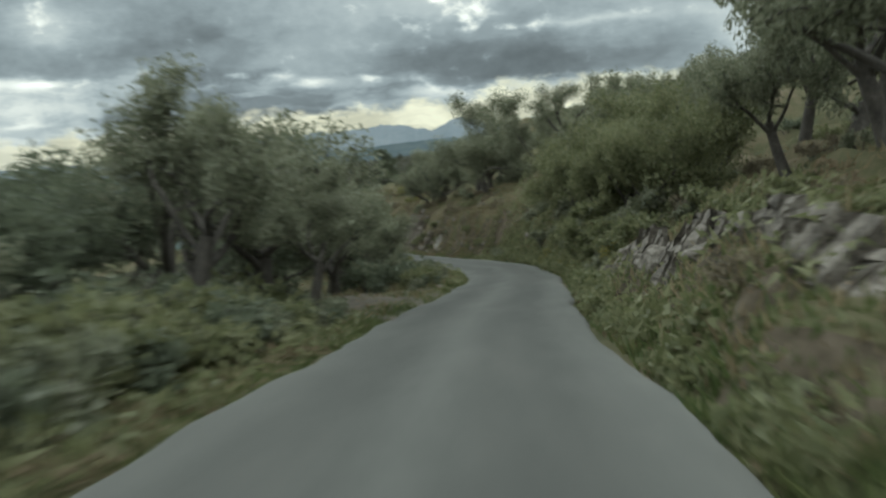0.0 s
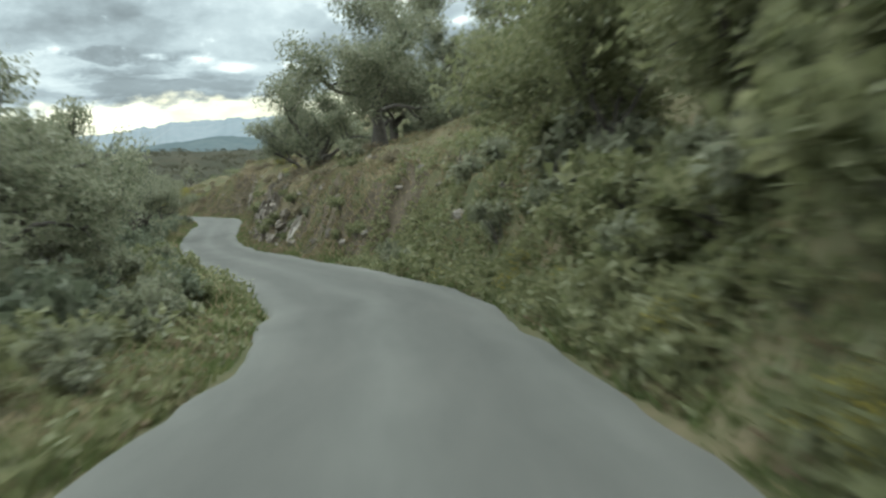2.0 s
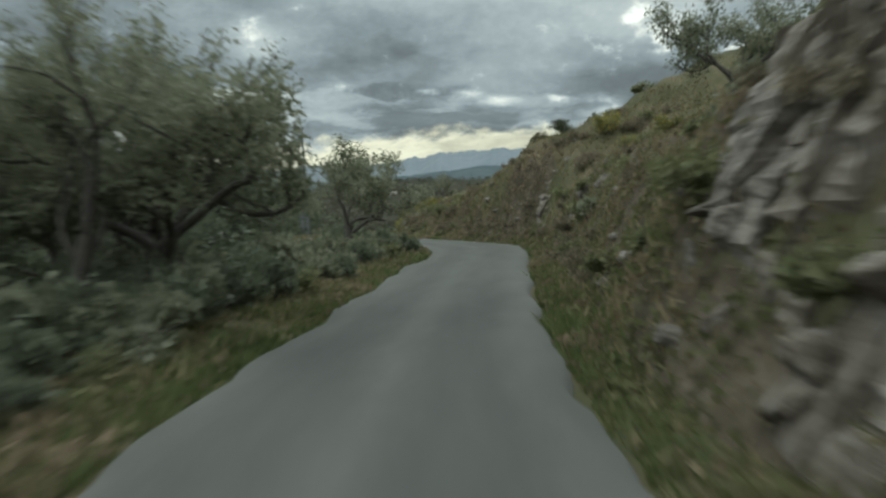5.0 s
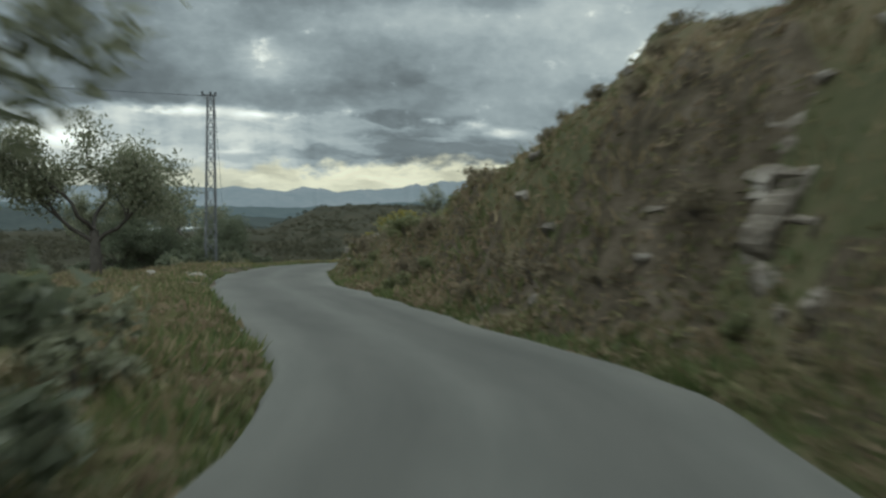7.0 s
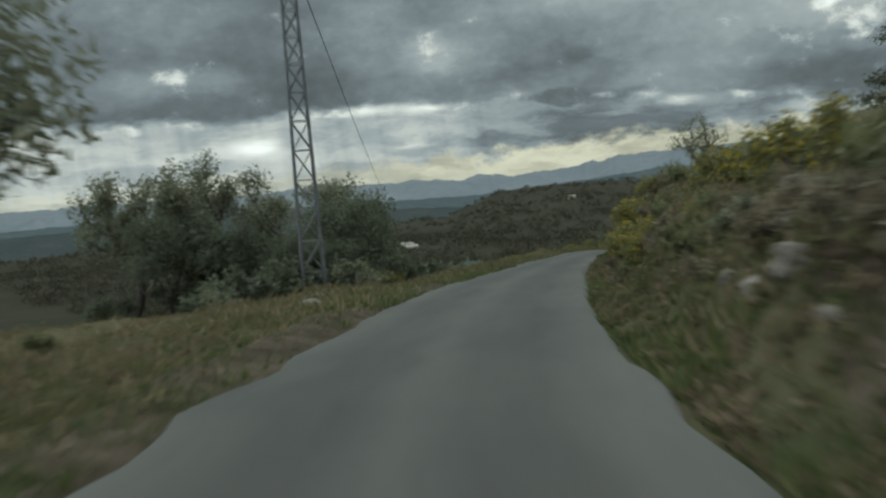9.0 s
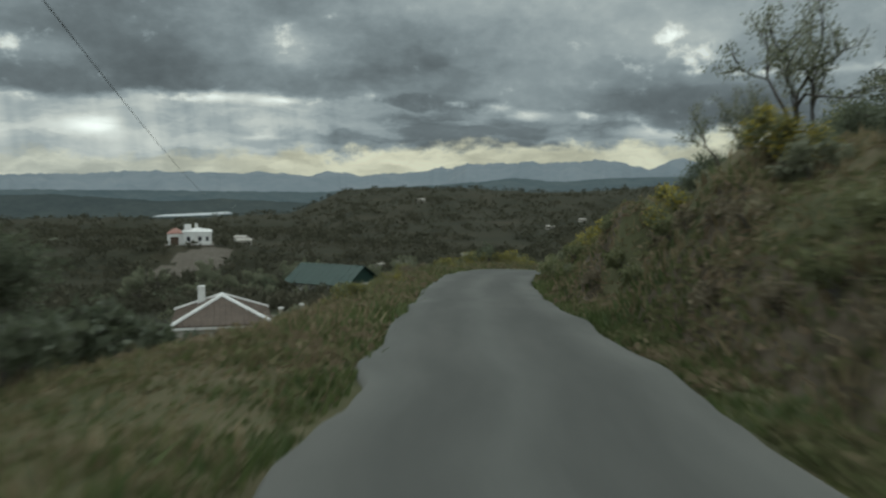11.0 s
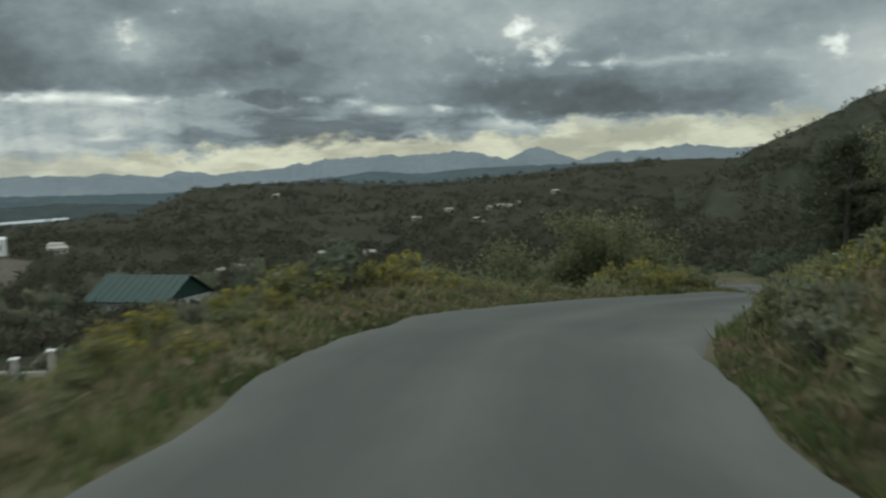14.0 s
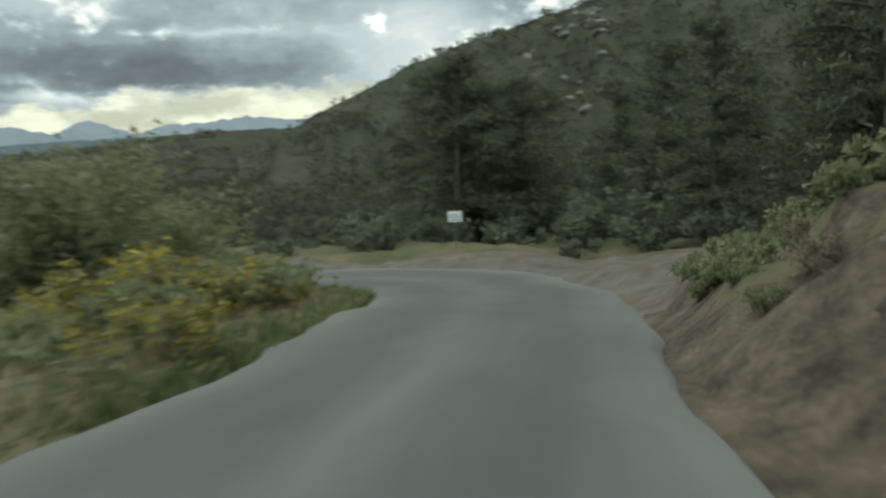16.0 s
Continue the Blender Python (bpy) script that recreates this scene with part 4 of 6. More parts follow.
for s, d, i, size in ((79, 5.4, 1, 1.3), (77, 6.2, 3, 1.35), (81.5, 6.6, 2, 1.2)):
    along(olives[i], s, d, size, 0.75, group="trees above the bank")
for s, d, size in ((28, 4.6, 0.75), (31, 4.3, 0.8), (33.5, 5.2, 0.95), (36, 4.6, 0.85), (38.5, 5.6, 1.0), (41, 4.9, 0.85), (43.5, 5.6, 0.9), (46, 5.6, 0.75), (30, 7, 1.0), (40, 8, 1.1)):
    along(light_tree, s, d, size, group="trees above the bank")
# trees below the road
for s, d, i, size in ((24, -7.5, 1, 1.2), (18.5, -4.6, 2, 0.6), (17.0, -6.9, 2, 1.0), (20.5, -8.2, 3, 1.0), (12, -9.5, 0, 0.6), (31, -6.5, 3, 0.74), (37, -6.8, 2, 0.85), (43, -6.2, 3, 0.85), (49, -6.5, 0, 0.85), (53.5, -6.2, 2, 0.95), (97.8, -4.0, 0, 0.75), (152, -11.3, 0, 1.0), (150.5, -13.8, 2, 0.9), (153, -8.8, 3, 0.9), (108, -12, 2, 0.9), (66, -11, 1, 1.0),):
    along(olives[i], s, d, size * 1.22, group="trees below the road")
for s, d, i, size in ((45, -10, 1, 1.1), (28, -10.5, 0, 1.1), (80, -4.4, 1, 0.78), (81.5, -5.2, 0, 0.8), (79, -6.2, 2, 0.78), (56.5, -6.0, 1, 0.85), (46.5, -5.4, 1, 0.7), (62, -9.5, 0, 0.9), (40, -5.6, 0, 0.65), (34, -5.0, 1, 0.6),):
    along(olives[i], s, d, size * 1.22, group="trees below the road")
for s, d, i, size in ((93.5, 7.6, 1, 0.85), (17, 7.2, 1, 1.3), (21, 8.6, 2, 1.35), (12.5, 12, 0, 1.4), (27, 10.5, 3, 1.3), (33, 11.5, 0, 1.3), (20, 14, 3, 1.5), (50, 11, 0, 1.2), (69, 8.5, 1, 1.15)):
    along(olives[i], s, d, size, group="trees above the bank", draws=more)
along(big_olive, 64.2, 6.7, 1.25, 0.1, draws=more)
along(field_olive, 129.7, -7.0, 1.45, 0.12)
along(bare_tree, 62.5, -4.9, 1.22)
along(bare_tree, 80.6, -4.6, 1.0)
along(bare_tree, 78.6, -4.9, 0.95)
for s, d, i, size in ((77, -4.4, 0, 0.9), (78.4, -4.0, 1, 1.0), (79.8, -4.1, 0, 1.0), (81.2, -4.2, 1, 1.0), (82.4, -4.6, 0, 1.0), (79.2, -5.4, 1, 1.3), (81, -5.6, 0, 1.3), (77.6, -5.8, 1, 1.2)):
    along(dark_shrubs[i], s, d, size, 0.1, group="shrubs below the road")
for s, d, i, size in ((61, -8.5, 0, 0.55), (64, -7.6, 1, 0.55), (66.5, -6.6, 0, 0.5), (68.5, -8, 1, 0.6), (71, -6.6, 0, 0.5), (73.5, -8, 1, 0.6), (75.5, -6.8, 0, 0.5), (76, -9.5, 1, 0.65), (86, -6.2, 1, 0.5), (72, -10.5, 0, 0.7), (67, -10.5, 1, 0.7)):
    along(dark_trees[i], s, d, size * 1.15, group="trees below the road")
along(bare_tree, 60.5, -7.6, 0.9)
for s, d, i, size in ((82, -6.6, 1, 0.8), (85, -8, 0, 0.9), (70, -9, 1, 1.0), (156, -12, 1, 0.9), (148, -6.8, 0, 0.55), (89, -7, 1, 0.8), (38, -9.5, 0, 1.1), (21, -11, 1, 1.1), (15, -9.5, 0, 1.0),
                      (33, -9, 1, 1.0), (65, -6.3, 0, 0.75), (150.5, -6.0, 1, 0.75), (154, -6.6, 1, 0.85), (158, -7.5, 0, 0.9), (162, -8.5, 1, 0.8)):
    along(dark_trees[i], s, d, size * 1.2, group="trees below the road")
# shrubs below the road
for s in np.arange(-4, 104, 1.45):
    d = np.interp(s, WAY, D_LEFT)
    if 18 < s < 28:
        d -= 3.4
    near_ = rnd.uniform(1.0, 1.8)
    p = (shrubs + (shrubs[1:] if s < 26 else dark_shrubs) + shrubs[2:])[rnd.randrange(6)]
    along(p, s + rnd.uniform(-0.7, 0.7), d - near_, rnd.uniform(0.45, 0.85) if s < 70 or s > 84 else rnd.uniform(0.35, 0.6), group="shrubs below the road")
    along((dark_shrubs + shrubs[2:])[rnd.randrange(3)], s + rnd.uniform(-0.7, 0.7), d - rnd.uniform(2.6, 4.2), rnd.uniform(0.9, 1.35), group="shrubs below the road")
    if rnd.random() < 0.4:
        along((dark_shrubs + shrubs[2:])[rnd.randrange(3)], s + rnd.uniform(-0.7, 0.7), d - rnd.uniform(4.5, 9), rnd.uniform(1.2, 1.9), group="shrubs below the road")
for s in np.arange(142, 168, 1.5):
    d = np.interp(s, WAY, D_LEFT)
    along(dark_shrubs[rnd.randrange(2)], s + rnd.uniform(-0.7, 0.7), d - rnd.uniform(3.5, 6.5), rnd.uniform(0.8, 1.5), group="shrubs below the road")
for s, d, i, size in ((121, -7, 0, 0.45), (124, -9, 1, 0.5), (133, -10, 0, 0.6), (137, -8, 1, 0.5), (140, -6, 2, 0.6), (116, -6.5, 2, 0.5), (112, -5, 1, 0.5), (118, -12, 0, 0.9), (127, -14, 1, 1.0), (146, -4.4, 2, 0.8), (149, -4.6, 0, 0.8)):
    along(shrubs[i], s, d, size, group="shrubs on the field")
for s in np.arange(11, 25, 0.9):
    along((shrubs[2:] + shrubs[:2] + shrubs)[rnd.randrange(6)], s, rnd.uniform(-9.5, -7.2), rnd.uniform(1.3, 1.8), 0.1, group="shrubs below the road")
for s in np.arange(25, 47, 0.7):
    d = np.interp(s, WAY, D_RIGHT)
    along((shrubs[:2] + brooms[1:])[rnd.randrange(3)], s, d + rnd.uniform(0.35, 0.9), rnd.uniform(0.3, 0.5), 0.12, group="scrub on the bank")
for s in np.arange(27, 35, 0.45):
    d = np.interp(s, WAY, D_RIGHT)
    along((shrubs[:2] + shrubs)[rnd.randrange(5)], s, d + rnd.uniform(0.8, 2.3), rnd.uniform(0.6, 0.95), 0.15, group="scrub on the bank")
for s in np.arange(172, 203, 0.8):
    d = np.interp(s, WAY, D_LEFT)
    along((dry_shrubs[:1] + brooms + shrubs[:2])[rnd.randrange(5)], s, d - rnd.uniform(0.6, 1.6), rnd.uniform(0.3, 0.48) * 0.55, 0.1, group="shrubs below the road")
    if s > 193:
        along((brooms[1:] + shrubs)[rnd.randrange(4)], s, d - rnd.uniform(2.2, 4.0), rnd.uniform(0.6, 0.95) * 0.5, 0.1, group="shrubs below the road")
for s in np.arange(24.5, 37, 0.6):
    d = np.interp(s, WAY, D_RIGHT)
    along((shrubs[:2] + shrubs)[rnd.randrange(5)], s, d + rnd.uniform(0.9, 3.2), rnd.uniform(0.75, 1.15), 0.2, group="scrub on the bank")
for s in np.arange(203, 212, 1.2):
    along((shrubs[2:] + dry_shrubs[:1])[rnd.randrange(2)], s, rnd.uniform(-12.5, -9.5), rnd.uniform(1.0, 1.4), 0.1, group="shrubs below the road")
for s in np.arange(5, 17, 0.8):
    d = np.interp(s, WAY, D_LEFT)
    along((shrubs + dark_shrubs)[rnd.randrange(5)], s, d - rnd.uniform(1.0, 1.5), rnd.uniform(0.6, 0.85), 0.1, group="shrubs below the road")
    along((shrubs + shrubs[:2])[rnd.randrange(5)], s, d - rnd.uniform(1.9, 3.2), rnd.uniform(1.0, 1.45), 0.1, group="shrubs below the road")
for s in np.arange(75, 84, 0.8):
    along((dark_shrubs + shrubs[2:])[rnd.randrange(3)], s, rnd.uniform(-4.6, -3.5), rnd.uniform(0.6, 0.9), 0.1, group="shrubs below the road")
for s, d, i, size in ((150.5, -9.5, 2, 1.1), (152.5, -10.2, 0, 1.2), (154, -9.4, 2, 1.2), (151, -12.2, 1, 1.2), (149, -13.5, 2, 1.1), (155.5, -11, 0, 1.2), (149.5, -11.4, 2, 1.0), (156.5, -9, 2, 1.1)):
    along(dark_shrubs[i % 2], s, d, size, group="shrubs on the field")
for s in np.arange(170.5, 188, 0.55):
    d = np.interp(s, WAY, D_LEFT)
    along((dry_shrubs + brooms + shrubs[:2])[more.randrange(6)], s, d - more.uniform(1.3, 3.4), more.uniform(0.32, 0.55) * (0.6 if s < 180 else 1), 0.1, group="shrubs below the road", draws=more)
# scrub on the bank and the hillside
for s in np.arange(0, 168, 1.35):
    d = np.interp(s, WAY, D_RIGHT)
    hb = np.interp(s, BANK[:, 0], BANK[:, 1])
    if s < 48:
        if not 5 < s < 25:
            along(shrubs[rnd.randrange(3)], s + rnd.uniform(-0.6, 0.6), d + rnd.uniform(1.0, 2.2), rnd.uniform(0.5, 0.95), 0.15, group="scrub on the bank")
            if s > 26:
                along((shrubs[:2] + shrubs)[rnd.randrange(5)], s, d + rnd.uniform(1.8, 3.0), rnd.uniform(1.0, 1.5), 0.12, group="scrub on the bank")
        else:
            along((shrubs + dry_shrubs)[rnd.randrange(5)], s + rnd.uniform(-0.6, 0.6), d + rnd.uniform(0.7, 1.3), rnd.uniform(0.3, 0.5), 0.15, group="scrub on the bank")
    else:
        along((shrubs if s < 80 else dry_shrubs + shrubs[1:])[rnd.randrange(3)], s + rnd.uniform(-0.6, 0.6), d + rnd.uniform(0.7, 1.3), rnd.uniform(0.3, 0.6), 0.15, group="scrub on the bank")
        along((dry_shrubs + dry_shrubs + shrubs)[rnd.randrange(7)], s + rnd.uniform(-0.6, 0.6), d + rnd.uniform(1.4, 1.4 + hb), rnd.uniform(0.35, 0.75), 0.2, group="scrub on the bank")
    for _ in range(2):
        along((dry_shrubs + dry_shrubs + shrubs + dark_shrubs)[rnd.randrange(9)], s + rnd.uniform(-0.6, 0.6), d + hb * 0.7 + rnd.uniform(1.5, 14), rnd.uniform(0.4, 1.0), 0.12, group="scrub on the bank")
for s in np.arange(24.5, 50, 0.75):
    d = np.interp(s, WAY, D_RIGHT)
    along((shrubs[:2] + shrubs)[rnd.randrange(5)], s, d + rnd.uniform(0.75, 4.5), rnd.uniform(0.6, 1.05), 0.12, group="scrub on the bank")
for s in np.arange(170, 199, 1.1):
    d = np.interp(s, WAY, D_RIGHT)
    along(shrubs[rnd.randrange(3)], s, d + rnd.uniform(0.6, 1.0), rnd.uniform(0.4, 0.65), 0.12, group="scrub on the bank")
    along((shrubs + brooms)[rnd.randrange(5)], s, d + rnd.uniform(1.5, 4.5), rnd.uniform(0.6, 1.0), 0.12, group="scrub on the bank")
for x, y, i, size in ((21.5, 189.5, 0, 0.65), (24.5, 187, 1, 0.85), (22.5, 183, 0, 0.9), (27, 191.5, 1, 1.0), (19.8, 181, 1, 0.7), (30, 196, 0, 1.0)):
    put(dark_trees[i], x, y, float(ground_at(x, y)) - 0.1, size, rnd.uniform(0, 360), group="trees above the bank")
for s, d, i, size in ((213, -4.6, 1, 1.0), (215.5, -4.3, 0, 1.1), (217.5, -4.2, 1, 1.0), (211, -5.5, 0, 1.0), (209, -6.5, 1, 1.0), (220, -5.5, 0, 1.4), (224, -4.6, 1, 1.2), (206, -7.5, 0, 1.0), (232, -4.8, 0, 1.3), (237, -5, 1, 1.2)):
    along(shrubs[i], s, d, size, 0.1, group="shrubs in the bend")
for s, d, i, size in ((199, 2.4, 0, 0.5), (201, 2.6, 1, 0.6), (203.5, 2.7, 0, 0.55), (206, 3.6, 2, 0.7), (209, 4.6, 0, 0.8), (212, 4.9, 1, 0.8), (216, 5.0, 0, 0.9), (218, 4.6, 1, 0.8), (202, 4.4, 0, 0.9), (214, 6.5, 1, 1.1)):
    along(shrubs[i], s, d, size, 0.1, group="shrubs in the bend")
for s, d, i, size in ((197.5, 2.6, 1, 0.4), (200.5, 3.0, 0, 0.45), (203, 3.3, 1, 0.4), (205, 2.9, 0, 0.35), (207.5, 3.4, 1, 0.5), (209.5, 3.2, 0, 0.4), (202, 3.9, 1, 0.5), (206, 4.3, 0, 0.5)):
    along(dry_shrubs[i], s, d, size, 0.2, group="shrubs in the bend")
for s, d, i, size in ((200, 3.6, 0, 0.7), (204.5, 4.4, 0, 0.8), (210, 5.8, 1, 0.9), (196, -6.0, 1, 0.8), (198.5, -6.4, 0, 0.7), (205.5, -6.6, 0, 0.6)):
    along(brooms[i], s, d, size, 0.1, group="broom bushes")
for s in np.arange(48, 132, 0.9):
    d = np.interp(s, WAY, D_RIGHT)
    hb = np.interp(s, BANK[:, 0], BANK[:, 1])
    along((dry_shrubs + dry_shrubs + shrubs[1:2])[rnd.randrange(5)], s, d + rnd.uniform(1.0, 3.0 + hb), rnd.uniform(0.3, 0.7), 0.2, group="scrub on the bank")
for s in np.arange(168, 196, 1.3):
    d = np.interp(s, WAY, D_LEFT)
    along((brooms + shrubs[:2])[rnd.randrange(4)], s, d - rnd.uniform(1.2, 2.6), rnd.uniform(0.35, 0.6) * (0.5 if 171 < s < 188 else 1), 0.12, group="shrubs below the road")
    along((brooms + shrubs)[rnd.randrange(5)], s, d - rnd.uniform(3, 7), rnd.uniform(0.35, 0.6) * (0.6 if 171 < s < 188 else 1), 0.12, group="shrubs below the road")
for x, y, size in ((36, 236, 0.9), (39, 235.5, 1.0), (42, 233.5, 1.2), (44.5, 231, 1.7), (47, 228, 1.8), (48.5, 224.5, 1.8), (48, 221, 1.6), (47.5, 217, 1.5), (40, 240, 1.1), (45, 236, 1.5), (50, 231, 2.3), (53, 226, 2.3),
                   (34, 240, 1.0), (30, 239, 1.7), (52, 221, 2.2), (50, 214, 1.8), (46, 206, 1.6), (43, 206.5, 1.3), (57, 232, 2.4), (51, 235, 2.4), (46, 240, 2.4)):
    put(dark_shrubs[rnd.randrange(2)], x, y, float(ground_at(x, y)) - 0.1, size, rnd.uniform(0, 360), group="shrubs below the pines")
for x, y, i, size in ((14.6, 201.2, 0, 0.5), (14.3, 207.6, 0, 1.25), (12.2, 210.5, 1, 1.6), (21.8, 205.6, 0, 0.7)):
    put(brooms[i], x, y, float(ground_at(x, y)) - 0.1, size, more.uniform(0, 360), group="broom bushes")
for s in np.arange(203, 212.5, 0.55):
    d = float(np.interp(s, WAY, D_RIGHT))
    along((dry_shrubs + shrubs[:2])[more.randrange(4)], s, d + more.uniform(0.9, 3.4), more.uniform(0.22, 0.5), 0.15, group="shrubs in the bend", draws=more)
for s, d, i, size in ((151, -9.8, 0, 0.95), (149.4, -11.8, 1, 1.0), (153.4, -10.4, 1, 0.9)):
    along(dark_trees[i], s, d, size, group="trees below the road", draws=more)
# three bushes that stand out of the grass before the bend
for proto, x, y, size in ((dark_shrubs[0], 11.5, 197.0, 1.05), (brooms[0], 13.2, 200.0, 0.95), (brooms[0], 15.6, 205.8, 0.85)):
    put(proto, x, y, float(ground_at(x, y)) - 0.08, size, more.uniform(0, 360), group="broom bushes" if proto is brooms[0] else "shrubs below the road")
# growth on the foot and the crest of the earth cut
for s, d, i, size in ((211.6, 3.0, 0, 0.42), (212.6, 3.1, 1, 0.5), (213.6, 3.4, 0, 0.55), (214.6, 3.5, 1, 0.5), (215.6, 3.4, 0, 0.42), (216.6, 3.6, 1, 0.36), (213.0, 4.2, 1, 0.6), (212.2, 2.75, 1, 0.34), (213.2, 2.85, 0, 0.36), (214.2, 2.95, 1, 0.4), (215.0, 2.95, 0, 0.36), (211.0, 3.5, 0, 0.45), (210.2, 3.6, 1, 0.4), (216.0, 4.4, 0, 0.5), (214.4, 4.6, 0, 0.62), (211.8, 4.4, 2, 0.6),
                      (210.6, 2.75, 1, 0.3), (209.6, 2.7, 0, 0.26), (215.4, 5.6, 2, 0.7), (217.2, 5.2, 1, 0.5)):
    x, y, z = beside(s, d)
    put(shrubs[i], x, y, z - 0.06, size, more.uniform(0, 360), group="shrubs in the bend")
for s, d, size in ((207.6, 4.5, 0.62), (205.6, 5.0, 0.7)):
    x, y, z = beside(s, d)
    put(light_tree, x, y, z - 0.1, size, more.uniform(0, 360), group="trees above the bank", label="leafy yellow-green tree leaning out over the earth cut")
for s, d, i, size in ((23.6, 2.15, 1, 0.36), (22.2, 2.0, 0, 0.3), (24.8, 2.2, 0, 0.34)):
    along(brooms[i], s, d, size, 0.1, group="broom bushes", draws=more)
# flowering broom
for s, d, i, size in ((20, 2.3, 1, 0.4), (26, 2.8, 0, 0.5), (50, 3.1, 1, 0.4), (113, 4.4, 1, 0.6), (118, 4.0, 1, 0.5), (121, 3.8, 1, 0.45), (152, 4.4, 1, 0.6), (160, 4.4, 0, 0.7), (165, 4.4, 0, 0.75), (170, 4.3, 0, 0.7), (173, 4.0, 0, 0.8), (176, 3.6, 1, 0.7), (179, 3.7, 0, 0.8), (182, 3.5, 1, 0.8), (185, 4.0, 0, 0.9), (188.5, 3.7, 1, 0.8),):
    along(brooms[i], s, d, size, group="broom bushes")
for s, d, i, size in ((192, 4.2, 0, 0.8), (181, 5.6, 0, 1.1), (187, 6.2, 1, 1.2), (176, 6.4, 0, 1.2), (168, 6.5, 0, 1.0), (155, 6, 1, 0.9), (196, 3.0, 1, 0.6), (199, 3.0, 1, 0.5), (194, 5.8, 0, 1.0), (202, 4.6, 1, 0.8), (214, 5.6, 0, 0.7), (203, -7.6, 0, 0.75), (209, -9.2, 0, 0.5), (213, -6.2, 0, 0.85), (215.5, -5.4, 0, 0.7), (190, -6.6, 1, 0.6),):
    along(brooms[i], s, d, size, group="broom bushes")
for s, d, i, size in ((183, -5, 0, 0.35), (178, -5.2, 0, 0.35), (173, -5.0, 1, 0.4), (148, -5.4, 0, 0.5), (151, -4.6, 0, 0.5), (215.2, -4.9, 0, 1.35), (216.8, -4.3, 0, 0.95), (213.8, -5.8, 0, 1.25), (205, -10.9, 0, 1.1), (206.3, -8.0, 0, 0.75), (217.3, -3.9, 0, 0.6), (140, 3.1, 0, 0.7), (142.5, 3.2, 0, 0.8), (145, 3.4, 0, 0.7), (148, 3.6, 0, 0.85), (150.5, 3.5, 0, 0.7),):
    along(brooms[i], s, d, size, group="broom bushes")
for s, d, i, size in ((137, 4.2, 1, 0.8), (134, 4.6, 0, 0.9), (143, 5.2, 0, 1.0), (130, 5.4, 1, 0.5), (127, 5.0, 0, 0.45), (146, 6.0, 0, 1.0), (124, 6.2, 0, 0.5), (100, 6.6, 1, 0.7), (104, 7.2, 0, 0.8), (96, 6.4, 0, 0.6),):
    along(brooms[i], s, d, size, group="broom bushes")
for s, d, i, size in ((200.8, -6.9, 2, 1.0), (216, -7.5, 1, 1.2), (219.5, -4.4, 0, 0.75), (218.5, -5.6, 1, 1.0), (222, -4.8, 0, 0.8), (228, -5.0, 0, 1.2), (212, -9, 0, 1.3), (177, -7, 1, 0.9), (185, -8, 0, 0.8),
                      (190, -10, 1, 1.0), (172, -6.5, 0, 0.8), (167, -5, 1, 0.6), (197, 4.4, 0, 0.8), (206, 5.0, 1, 0.9), (217, 5.6, 0, 0.7), (219, 5.0, 1, 0.6), (211, 6.4, 0, 1.0)):
    along(shrubs[i], s, d, size, group="shrubs in the bend")
for x, y, size in ((24.3, 216.0, 1.15), (22.0, 218.0, 1.3), (26.5, 218.5, 1.0), (19.0, 216.5, 1.2), (16.0, 219.0, 1.3), (13.0, 216.5, 1.0)):
    put(light_tree, x, y, float(ground_at(x, y)) - 0.5, size, rnd.uniform(0, 360), group="trees in the bend")


PINE_L = "broad dark green pine on the slope beyond the bend"


def pine(seed, h, reach, n_leaves, label):
    """A pine: a straight trunk with whorls of drooping boughs, each a row of needle tufts."""
    rng = np.random.default_rng(seed)
    root = thing("pine_tree", (0, 0, -50), label, "tree")
    bend = rng.normal(size=2) * 0.25
    u = np.linspace(0, 1, 9)
    pts = np.stack([bend[0] * u**2, bend[1] * u**2, -0.3 + (h + 0.3) * u], 1)
    segs, tips = [tube(pts, 0.026 * h * (1 - 0.9 * u) + 0.012, 8)], []
    z = 0.12 * h
    while z < h * 0.98:
        f = z / h
        long_ = reach * (0.55 + 0.45 * min(1.0, f * 3.2)) * (1 - f) ** 0.7 + 0.12
        for k in range(int(rng.integers(4, 7))):
            a, L = rng.uniform(0, 2 * np.pi), long_ * rng.uniform(0.6, 1.2)
            v = np.linspace(0, 1, 6)
            rise = rng.uniform(0.05, 0.4) + 0.5 * f
            b = np.stack([np.cos(a) * L * v, np.sin(a) * L * v, z + L * (rise * v - 0.32 * v**2)], 1)
            b[:, :2] += bend * f**2
            segs.append(tube(b, (0.006 * h) * (1 - 0.8 * v) + 0.006, 4))
            for q_ in np.linspace(0.35, 1.0, max(2, int(L / 0.33))):
                tips.append([np.interp(q_, v, b[:, i]) for i in range(3)] + rng.normal(size=3) * (0.16, 0.16, 0.05) * L * q_)
        z += h * rng.uniform(0.045, 0.085)
    v, f = joined(segs)
    part("trunk", mesh_np("trunk", v, f, M_bark, True), None, root)
    tips = np.array(tips)
    c = tips[rng.integers(0, len(tips), n_leaves)] + rng.normal(size=(n_leaves, 3)) * (0.20, 0.20, 0.10)
    v, f = leaves(c, rng, 0.24, 0.05, -0.2)
    part("crown", mesh_np("crown", v, f, M_pine), None, root)
    return root


